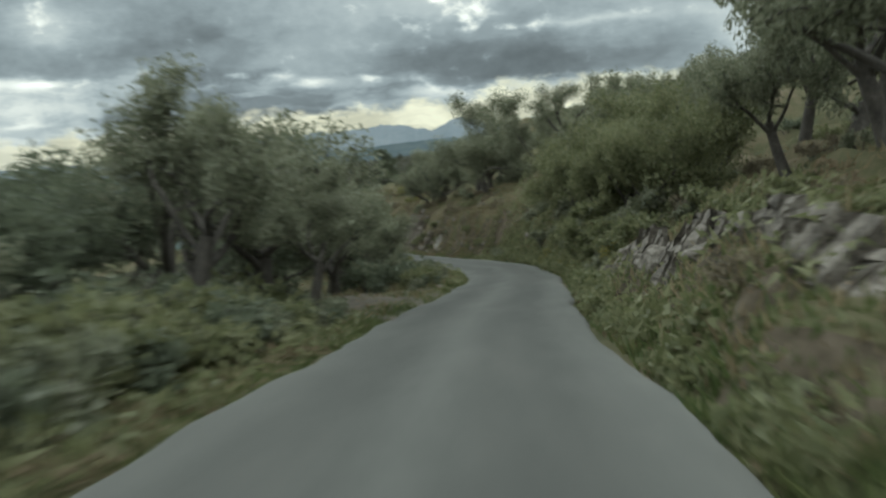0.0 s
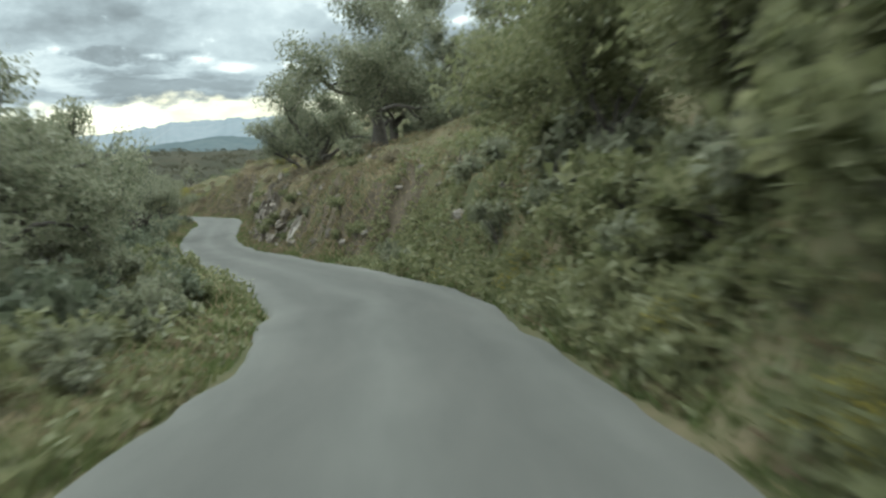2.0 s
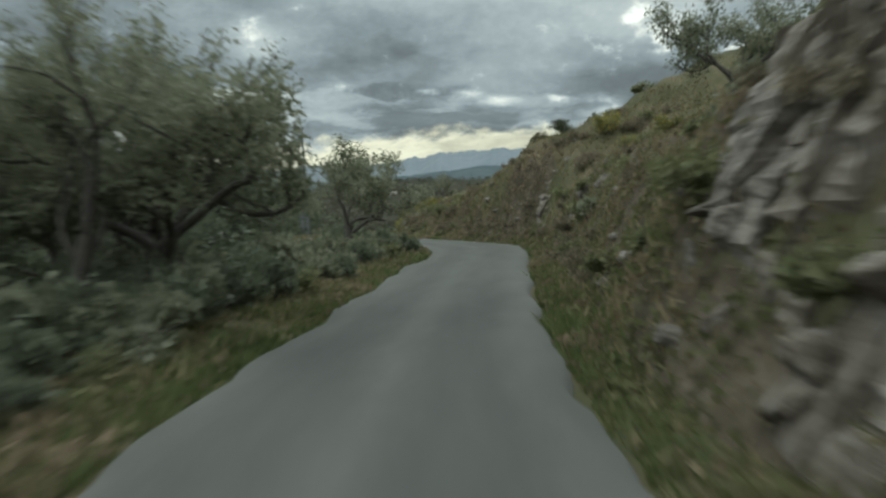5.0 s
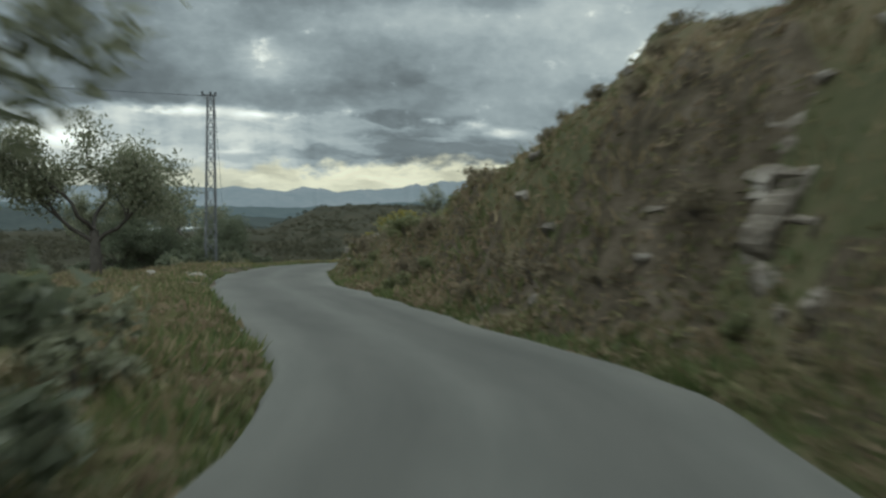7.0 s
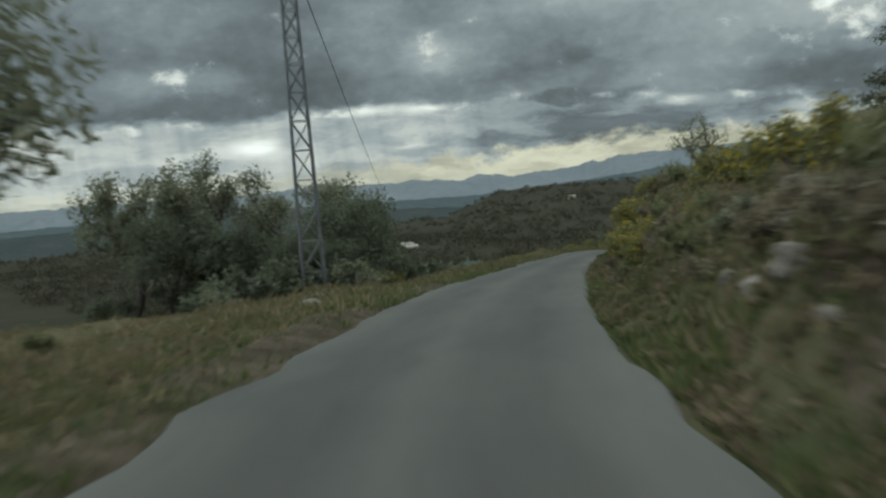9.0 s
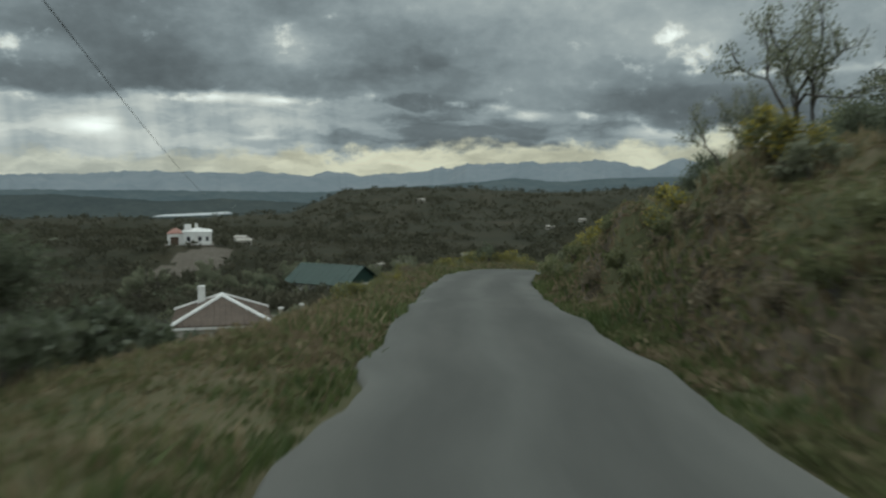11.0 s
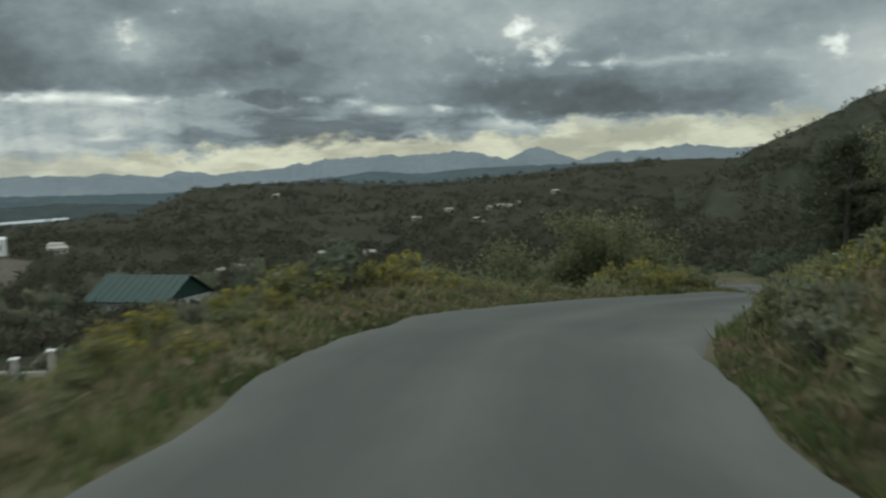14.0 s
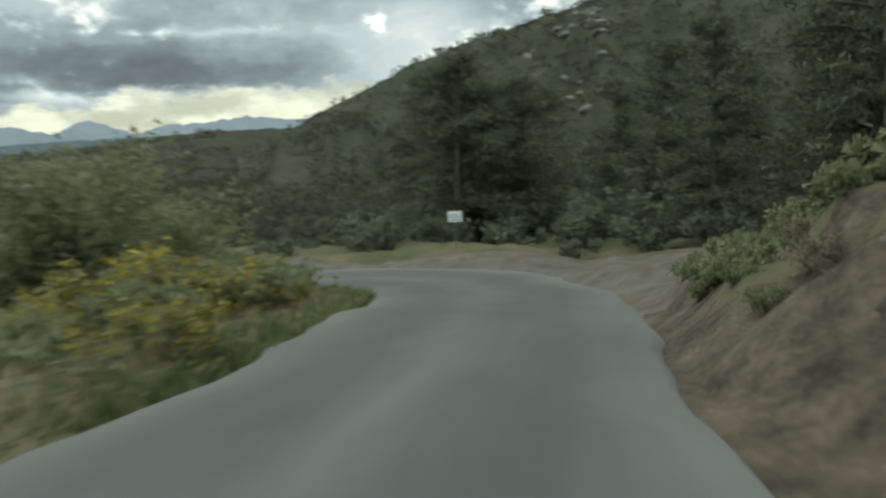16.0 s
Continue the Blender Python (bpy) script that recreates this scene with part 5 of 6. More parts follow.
pines = [pine(301, 6.2, 2.3, 11000, PINE_L), pine(307, 7.0, 2.1, 11000, PINE_L)]
for x, y, i, size in ((47.8, 233.3, 0, 1.7), (51.0, 231.2, 1, 1.3), (50.2, 234.8, 0, 1.5), (53.5, 235.5, 1, 1.4)):
    put(pines[i], x, y, float(ground_at(x, y)) - 0.1, size, more.uniform(0, 360), group="pines beyond the bend")
for x, y, i, size in ((53, 243, 1, 1.4), (58, 238, 0, 1.4), (50, 233, 1, 1.1), (61, 247, 1, 1.5), (55, 229, 0, 0.7), (60, 224, 1, 1.3), (66, 234, 1, 1.6), (50, 219, 1, 1.2), (54, 212, 0, 1.3), (45, 210, 1, 1.45), (40, 203.5, 0, 1.5), (37, 197, 1, 1.6), (48, 203, 1, 1.8),):
    put(pines[i], x, y, float(ground_at(x, y)) - 0.1, size * 1.15, rnd.uniform(0, 360), group="pines beyond the bend")
for x, y, i, size in ((34, 190, 0, 1.6), (42, 198, 0, 1.8), (70, 255, 1, 1.6), (64, 216, 0, 1.5), (57, 218, 1, 1.4), (72, 243, 0, 1.7), (54, 236, 0, 1.2), (62, 230, 1, 1.5), (58, 206, 1, 1.5),):
    put(pines[i], x, y, float(ground_at(x, y)) - 0.1, size * 1.15, rnd.uniform(0, 360), group="pines beyond the bend")
for x, y, i, size in ((43.5, 236, 0, 1.3), (46.5, 231, 1, 1.2), (40, 239, 1, 0.9), (36, 242, 0, 0.9), (49, 226, 0, 1.9), (52, 229, 1, 2.0), (47, 234, 0, 2.0), (50, 241, 1, 2.2), (55, 224, 0, 2.0), (44, 241, 1, 1.2), (33, 239, 1, 0.8), (51, 237, 0, 1.6), (45, 222, 1, 1.0), (29, 243, 0, 1.4), (26, 238, 1, 1.0), (47, 215, 0, 1.1)):
    put(dark_shrubs[i], x, y, float(ground_at(x, y)) - 0.1, size, rnd.uniform(0, 360), group="shrubs below the pines")
for x, y, size in ((31.5, 199.5, 0.55), (42.5, 206.0, 0.6), (36.5, 202, 0.75), (26.5, 181, 0.9), (24, 176, 0.8), (29, 187, 0.9)):
    put(light_tree, x, y, float(ground_at(x, y)) - 0.2, size, rnd.uniform(0, 360), group="trees in the bend")
for s, d, i, size in ((166, 9.5, 0, 0.35), (172, 11, 1, 0.6), (178, 12, 0, 0.9), (162, 12, 1, 0.3), (184, 13, 1, 0.9)):
    along(dark_trees[i], s, d, size, group="trees above the bank")
# a thin tall bush on the bank's end
along(bare_tree, 163.5, 4.9, 0.45)
along(bare_tree, 165, 5.6, 0.4)
along(shrubs[2], 164.5, 5.0, 0.8, group="scrub on the bank")
along(bare_tree, 166.8, 7.4, 0.95, draws=more)


def outcrop(s0, s1, d0, high, back, seed, label, mat, rough_=1.0, blocks=0):
    """A fractured rock face standing out of the bank, with blocks broken from it."""
    rng = random.Random(seed)
    x0, y0, z0 = beside((s0 + s1) / 2, float(np.interp((s0 + s1) / 2, WAY, D_RIGHT)) + d0)
    root = thing("rock_outcrop", (x0, y0, z0), label, "rock")
    n, m = int((s1 - s0) * 9), 34
    vs = []
    for i in range(n + 1):
        s = s0 + (s1 - s0) * i / n
        k = int(np.argmin(np.abs(WAY - s)))
        edge = min(i, n - i) / n * 4
        hs = high * (min(1, edge) ** 0.6) * (1 + 0.35 * noise.fractal(Vector((s * 0.35, seed, 0)), 1, 2, 3))
        for j in range(m + 1):
            u = j / m
            p = Vector((s * 1.1, u * hs * 1.3, seed))
            warp = p + Vector((0.5, 0.5, 0.5)) * noise.fractal(p * 0.9, 1, 2, 3)
            cell = noise.voronoi(warp * 1.3)[0]
            block = noise.cell(Vector((warp.x * 1.7, warp.y * 1.9, warp.z))) + 0.5 * noise.cell(Vector((warp.x * 4.1, warp.y * 3.8, warp.z + 7)))
            push = rough_ * (0.26 * noise.fractal(p * 0.7, 1, 2.1, 5) + 0.16 * min(cell[1] - cell[0], 0.5) + 0.08 * block + 0.07 * noise.fractal(p * 3.3, 1, 2, 4))
            d = D_RIGHT[k] + d0 + back * u**1.2 - push * (1 if j else 0.3)
            x, y = LINE[k, :2] + SIDE[k] * d
            z = LINE[k, 2] - 0.3 + (hs + 0.3) * u + rough_ * 0.14 * noise.fractal(p * 1.9, 1, 2, 4) * u
            if j == m:
                z = min(z, float(ground_at(x, y)) - 0.2)
            vs.append((x - x0, y - y0, z - z0))
    q_ = (np.arange(n)[:, None] * (m + 1) + np.arange(m)[None]).ravel()
    part("rock_face", mesh_np("rock_face", vs, np.stack([q_, q_ + 1, q_ + m + 2, q_ + m + 1], 1), mat, False), None, root)
    for i in range(blocks):
        s = rng.uniform(s0 + 1, s1 - 1)
        k = int(np.argmin(np.abs(WAY - s)))
        u = rng.uniform(0.05, 0.8)
        d = D_RIGHT[k] + d0 + back * u**1.2 - 0.05
        x, y = LINE[k, :2] + SIDE[k] * d
        ob = new("rock_block", BLOCKS[(mat.name, i % 3)])
        ob.parent = root
        ob.matrix_basis = pose(x - x0, y - y0, LINE[k, 2] - 0.2 + high * u - z0, rng.uniform(0, 360), rng.uniform(0, 360), rng.uniform(0, 360)) @ Matrix.Diagonal((*[rng.uniform(0.12, 0.34) for _ in range(3)], 1))
    return root


BLOCKS = {}
for mat_ in (M_rock, M_rockdark, M_bank, M_pale):
    for i, proto in enumerate(rocks):
        me = proto.data.copy()
        me.materials[0] = mat_
        BLOCKS[(mat_.name, i)] = me
outcrop(3.0, 25.4, 0.62, 1.5, 1.05, 3, "rough grey limestone outcrop beside the verge", M_rock, 0.8, 16)
outcrop(63.6, 79.2, 0.7, 2.9, 1.3, 7, "grey-brown fractured rock face in the road cut", M_rockdark, 0.95, 30)
outcrop(73.8, 76.6, 0.6, 2.3, 1.0, 31, "pale grey limestone ribs standing out of the road cut", M_rock, 0.9, 8)
outcrop(97, 114.5, 0.95, 2.5, 1.35, 13, "brown fractured rock face in the road cut", M_rockdark, 1.0, 26)
outcrop(61.5, 63.4, 0.75, 1.35, 0.5, 23, "pale limestone rock face at the foot of the bank", M_pale, 0.8)
outcrop(59.8, 60.9, 0.8, 0.85, 0.4, 29, "pale limestone rock face at the foot of the bank", M_pale, 0.7)
outcrop(204, 213.5, 0.5, 0.95, 1.1, 17, "crumbling brown earth cut beside the bend", M_bank, 0.5, 8)
for s, d, i, size in ((197.5, 2.5, 0, 0.5), (198.8, 2.7, 1, 0.5), (200, 2.6, 0, 0.5), (201, 3.2, 1, 0.6), (199.3, 3.4, 0, 0.7), (202.2, 3.9, 1, 0.7), (203.6, 4.3, 0, 0.6), (212.5, 3.6, 1, 0.6), (214, 3.9, 0, 0.7), (215.2, 4.4, 1, 0.7), (211, 4.2, 0, 0.7)):
    along(shrubs[i], s, d, size, 0.12, group="shrubs in the bend")
# stones weathering out of the cut bank
for s in np.arange(45, 112, 0.75):
    along(rocks[more.randrange(3)], s, float(np.interp(s, WAY, D_RIGHT)) + more.uniform(0.7, 4.2), more.uniform(0.08, 0.24), 0.25, group="rocks in the bank", draws=more)
# loose stones
for s, d, i, size in ((12, 2.6, 0, 0.3), (15.5, 2.7, 1, 0.35), (21.4, 2.6, 2, 0.3), (24.5, 3.0, 1, 0.45), (54, 5.0, 1, 0.35), (51, 4.4, 0, 0.3), (58, 4.6, 2, 0.35), (66, 4.0, 1, 0.3), (88, 3.4, 0, 0.35), (92, 3.6, 1, 0.4),
                      (96, 3.9, 2, 0.5), (74, 4.9, 0, 0.35), (79, 5.4, 1, 0.4), (104, 5.5, 1, 0.4), (111, 5.6, 0, 0.4), (122, 4.3, 2, 0.45), (133, 3.4, 0, 0.35), (145, 4.2, 1, 0.3), (203, 3.0, 1, 0.25), (208, 3.2, 0, 0.2)):
    along(rocks[i], s, d, size, 0.3, group="rocks in the bank")
for s, d, i, size in ((62.9, 2.0, 0, 0.2), (61.2, 2.1, 1, 0.16), (63.8, 2.3, 1, 0.22), (64.6, 2.0, 0, 0.14), (128.8, 3.1, 1, 0.42), (129.4, 3.6, 0, 0.34), (128.2, 3.5, 0, 0.22), (126.2, -3.0, 1, 0.4), (128, -3.6, 0, 0.28), (125, -4.4, 0, 0.35), (130.6, 3.3, 1, 0.4), (131.4, 3.7, 0, 0.35), (132.6, 3.5, 1, 0.25),):
    along(pale_rocks[i], s, d, size, 0.2, group="pale stones")
for s, d, i, size in ((30.2, -2.6, 0, 0.2), (139.3, -3.6, 1, 0.3), (141, -4.0, 0, 0.2), (10.5, -4.6, 0, 0.45), (207.8, -5.3, 0, 0.42), (207.2, -5.8, 1, 0.35), (193.3, -4.8, 1, 0.15), (194.5, -5.2, 0, 0.13), (143, 3.9, 0, 0.3),):
    along(pale_rocks[i], s, d, size, 0.2, group="pale stones")

for s, d, i, size in ((128.2, 2.2, 0, 0.19), (128.9, 2.35, 1, 0.17), (129.8, 2.4, 0, 0.1), (127.5, 2.2, 1, 0.1)):
    along(pale_rocks[i], s, d, size, 0.12, group="pale stones", draws=more)


def patch(name, s0, s1, inner, outer, mat, label):
    """A thin uneven sheet of gravel between two lines beside the road."""
    ss_ = np.arange(s0, s1, 0.5)
    w = np.linspace(0, 1, 13) ** 1.6
    vs = []
    for s in ss_:
        k = int(np.argmin(np.abs(WAY - s)))
        a, b = inner(s, k), outer(s, k) + 0.3 * float(fbm(s / 1.5, 0.0, 91, 3))
        for u in w:
            d = a + (b - a) * u
            x, y = LINE[k, :2] + SIDE[k] * d
            near = min(1.0, u * abs(b - a) / 0.6)
            vs.append((x, y, (float(ground_at(x, y)) + 0.06) * near + (LINE[k, 2] - 0.10) * (1 - near) - (0.14 if u == 1 or s < s0 + 0.1 or s > s1 - 0.6 else 0)))
    n, m = len(ss_), len(w)
    q_ = (np.arange(n - 1)[:, None] * m + np.arange(m - 1)[None]).ravel()
    f = np.stack([q_, q_ + 1, q_ + m + 1, q_ + m], 1)
    ob = new(name, mesh_np(name, vs, f if inner(s0, 0) < outer(s0, 0) else f[:, ::-1], mat, True))
    return tagged(ob, label, "shoulder", kind="structure")


patch("gravel_pull_off", 17, 31, lambda s, k: D_LEFT[k] + 0.5, lambda s, k: D_LEFT[k] - 0.4 - 3.6 * max(0.0, math.sin((s - 17) / 14 * math.pi)) ** 0.7, M_gravel, "pale gravel pull-off beside the road")
patch("dirt_verge", 119, 152, lambda s, k: D_LEFT[k] + 0.5, lambda s, k: D_LEFT[k] - 0.2 - 0.75 * max(0.0, math.sin((s - 119) / 33 * math.pi)), M_bank, "trodden earth strip beside the road")

def blades(name, n, rng, s0, s1, where, hmin, hmax, mat, label):
    """A strip of grass along the verges."""
    s = rng.uniform(s0, s1, n)
    k = np.searchsorted(WAY, s).clip(1, len(WAY) - 1)
    d = where(k, rng)
    x, y = LINE[k, 0] + SIDE[k, 0] * d + TAN[k, 0] * (s - WAY[k]), LINE[k, 1] + SIDE[k, 1] * d + TAN[k, 1] * (s - WAY[k])
    kk, ss, dd = locate(x, y)
    ok = (dd < D_LEFT[kk] + 0.06) | (dd > D_RIGHT[kk] - 0.06)
    ok &= ~((ss > 204) & (ss < 240) & (dd > 0.0))
    x, y = x[ok], y[ok]
    z = ground_at(x, y)
    n = len(x)
    a = rng.uniform(0, 2 * np.pi, n)
    h = rng.uniform(hmin, hmax, n)
    w = rng.uniform(0.018, 0.05, n)
    h = h * np.clip(0.75 + 0.6 * fbm(x / 1.1, y / 1.1, 61), 0.25, 1.6)
    tip = np.stack([x + rng.normal(size=n) * 0.5 * h, y + rng.normal(size=n) * 0.5 * h, z + h], 1)
    u = np.stack([np.cos(a) * w, np.sin(a) * w, 0 * a], 1)
    b = np.stack([x, y, z - 0.04], 1)
    v = np.stack([b - u, b + u, tip], 1).reshape(-1, 3)
    return tagged(new(name, mesh_np(name, v, np.arange(3 * n).reshape(n, 3), mat)), label, "grass", kind="stuff")


g = np.random.default_rng(9)
blades("verge_grass", 110000, g, 0, 235, lambda k, r: np.where(r.random(len(k)) < 0.5, D_LEFT[k] + 0.06 - r.exponential(0.8, len(k)), D_RIGHT[k] - 0.06 + r.exponential(0.6, len(k))), 0.05, 0.22, M_grass,
       "green grass along the road verges")
blades("dry_grass", 100000, g, 0, 235, lambda k, r: np.where(r.random(len(k)) < 0.4, D_LEFT[k] - 0.2 - r.exponential(3.5, len(k)), D_RIGHT[k] + 0.3 + r.exponential(4.5, len(k))), 0.06, 0.26, M_straw,
       "dry yellow grass on the banks")

blades("field_grass", 60000, g, 104, 165, lambda k, r: D_LEFT[k] - 0.8 - 15 * r.random(len(k)), 0.05, 0.2, M_weeds, "rough grass over the field beside the road")

def weeds(name, n, rng, s0, s1, reach, mat, label, left=0.22, size=1.0, tall=1.0):
    """Low mixed growth that covers the bank and the slope above it."""
    s = rng.uniform(s0, s1, n)
    k = np.searchsorted(WAY, s).clip(1, len(WAY) - 1)
    hb = np.interp(s, BANK[:, 0], BANK[:, 1])
    d = D_RIGHT[k] - 0.02 + (hb + reach) * rng.random(n) ** 1.5
    d = np.where(rng.random(n) < left, D_LEFT[k] + 0.02 - rng.exponential(1.4, n), d)
    x, y = LINE[k, 0] + SIDE[k, 0] * d + TAN[k, 0] * (s - WAY[k]), LINE[k, 1] + SIDE[k, 1] * d + TAN[k, 1] * (s - WAY[k])
    kk, ss, dd = locate(x, y)
    thin = fbm(x / 1.2, y / 1.2, 83) + 0.5 * fbm(x / 4.0, y / 4.0, 87)
    ok = ((dd < D_LEFT[kk] + 0.02) | (dd > D_RIGHT[kk] - 0.02)) & (thin > rng.uniform(-0.9, 0.3, n))
    ok &= ~((ss > 4.5) & (ss < 25.0) & (dd > D_RIGHT[kk] + 0.5) & (dd < D_RIGHT[kk] + 2.6) & (rng.random(n) < 0.92))
    ok &= ~((ss > 204.5) & (ss < 240) & (dd > 0) & (dd < 10)) & ~((ss > 16) & (ss < 31) & (dd < 0) & (dd > D_LEFT[kk] - 3.6)) & ~((ss > 120) & (ss < 151) & (dd < 0) & (dd > D_LEFT[kk] - 1.1))
    x, y = x[ok], y[ok]
    lift = np.clip(0.10 + 0.12 * fbm(x / 0.8, y / 0.8, 89), 0.02, 0.3) * rng.random(len(x)) * tall
    v, f = leaves(np.stack([x, y, ground_at(x, y) + lift], 1), rng, 0.15 * size, 0.07 * size, -0.3)
    return tagged(new(name, mesh_np(name, v, f, mat)), label, "weeds", kind="stuff")


weeds("bank_weeds", 340000, g, 0, 222, 4.5, M_weeds, "low mixed weeds and dry growth over the banks")
weeds("green_undergrowth", 110000, g, 0, 52, 2.6, M_green, "fresh green undergrowth along the foot of the bank", 0.1, 1.15, 3.0)

# ---- masts, signs and buildings ----


def lattice_tower(x, y, h, base_w, top_w):
    """A tapering four-legged steel mast with crossed bracing and a crossarm."""
    z0 = float(ground_at(x, y)) - 0.2
    root = thing("pylon", (x, y, z0), "grey steel lattice power pylon standing beside the road", "pylon", turn=20)
    h = h - z0

    def corner(i, u):
        w = (base_w + (top_w - base_w) * u) / 2
        return ((-w, w)[i % 2], (-w, w)[i // 2], h * u)

    for i in range(4):
        v, f = beam(corner(i, 0), corner(i, 1), 0.045, 0.035, 4)
        part("leg", mesh_np("leg", v, f, M_steel), None, root)
    n = 13
    us = 1 - (1 - np.arange(n + 1) / n) ** 1.15
    for a, b in ((0, 1), (1, 3), (3, 2), (2, 0)):
        for j in range(n):
            for p0, p1, thick_ in ((corner(a, us[j]), corner(b, us[j + 1]), 0.018), (corner(b, us[j]), corner(a, us[j + 1]), 0.018), (corner(a, us[j]), corner(b, us[j]), 0.016)):
                v, f = beam(p0, p1, thick_, sides=3)
                part("brace", mesh_np("brace", v, f, M_steel), None, root)
    v, f = joined([beam((-0.5, 0, h - 0.05), (0.3, 0, h - 0.05), 0.04, sides=4), beam((-0.5, 0, h - 0.05), (-0.1, 0, h - 0.4), 0.02, sides=3)])
    part("crossarm", mesh_np("crossarm", v, f, M_steel), None, root)
    for k_ in (-0.45, 0.0, 0.25):
        bm = bmesh.new()
        for j in range(3):
            bmesh.ops.create_cone(bm, cap_ends=True, segments=10, radius1=0.07, radius2=0.05, depth=0.07, matrix=Matrix.Translation((k_, 0, h - 0.06 + j * 0.08)))
        part("insulator", bm, M_glass, root, "dark glazed insulator")
    bm = bmesh.new()
    box(bm, -base_w * 0.75, -base_w * 0.75, 0.0, base_w * 0.75, base_w * 0.75, 0.3, 0.03)
    part("footing", bm, M_concrete, root, "concrete footing block")
    return root, z0 + h


TOWER = (2.7, 143.4)
_, tower_top = lattice_tower(*TOWER, -4.0, 0.62, 0.34)


def wire(a, b, sag, r=0.012):
    a, b = np.array(a, float), np.array(b, float)
    u = np.linspace(0, 1, 25)[:, None]
    p = a + (b - a) * u
    p[:, 2] -= sag * 4 * (u * (1 - u))[:, 0]
    v, f = tube(p, np.full(len(p), r), 5)
    ob = new("power_cable", mesh_np("power_cable", v, f, M_glass))
    return tagged(ob, "thin dark power cable running from the pylon", "cable")


for k_ in (-0.45, 0.25):
    wire((TOWER[0] + k_ * 0.94, TOWER[1] + k_ * 0.34, tower_top - 0.1), (-75 + k_, 118, 2.0), 1.6)
wire((TOWER[0] + 0.2, TOWER[1] + 0.1, tower_top - 0.6), (-54, 419, -21), 4.0, 0.016)


def road_sign(x, y):
    z = float(ground_at(x, y)) - 0.2
    root = thing("road_sign", (x, y, z), "small white sign board on a thin grey post", "sign", turn=-40)
    v, f = beam((0, 0, -0.2), (0, 0, 1.85), 0.03, sides=8)
    part("post", mesh_np("post", v, f, M_steel, True), None, root)
    bm = bmesh.new()
    box(bm, -0.3, -0.05, 1.35, 0.3, -0.032, 1.82, 0.006)
    part("panel", bm, M_signwhite, root, "faded white panel")
    for z_ in (1.66, 1.55, 1.44):
        bm = bmesh.new()
        box(bm, -0.22, -0.056, z_ - 0.02, 0.18, -0.052, z_ + 0.02)
        part("text_bar", bm, M_steel, root, "grey bar of unreadable writing")
    return root


road_sign(42.8, 227.3)


def wall_with_openings(root, name, x0, x1, y, z0, z1, holes, mat, thick=0.3, label=""):
    """A wall along x at depth y with rectangular holes (x0, x1, z0, z1), each with frame and pane behind."""
    bm = bmesh.new()
    xs = sorted({x0, x1, *[h_[0] for h_ in holes], *[h_[1] for h_ in holes]})
    zs = sorted({z0, z1, *[h_[2] for h_ in holes], *[h_[3] for h_ in holes]})
    for a, b in zip(xs, xs[1:]):
        for c, d in zip(zs, zs[1:]):
            if any(h_[0] <= a and b <= h_[1] and h_[2] <= c and d <= h_[3] for h_ in holes):
                continue
            box(bm, a, y - thick / 2, c, b, y + thick / 2, d)
    bmesh.ops.remove_doubles(bm, verts=bm.verts, dist=1e-4)
    part(name, bm, mat, root, label)
    for a, b, c, d in holes:
        bm = bmesh.new()
        box(bm, a, y - 0.05, c, b, y + 0.0, d)
        pane = part("window" if c > z0 + 0.3 else "door", bm, M_glass if c > z0 + 0.3 else M_wood, root)
        bm = bmesh.new()
        for q_ in ((a, c, a + 0.08, d), (b - 0.08, c, b, d), (a + 0.08, d - 0.08, b - 0.08, d)):
            box(bm, q_[0], y - 0.1, q_[1], q_[2], y - 0.06, q_[3])
        part("frame", bm, M_white, pane, "white frame")


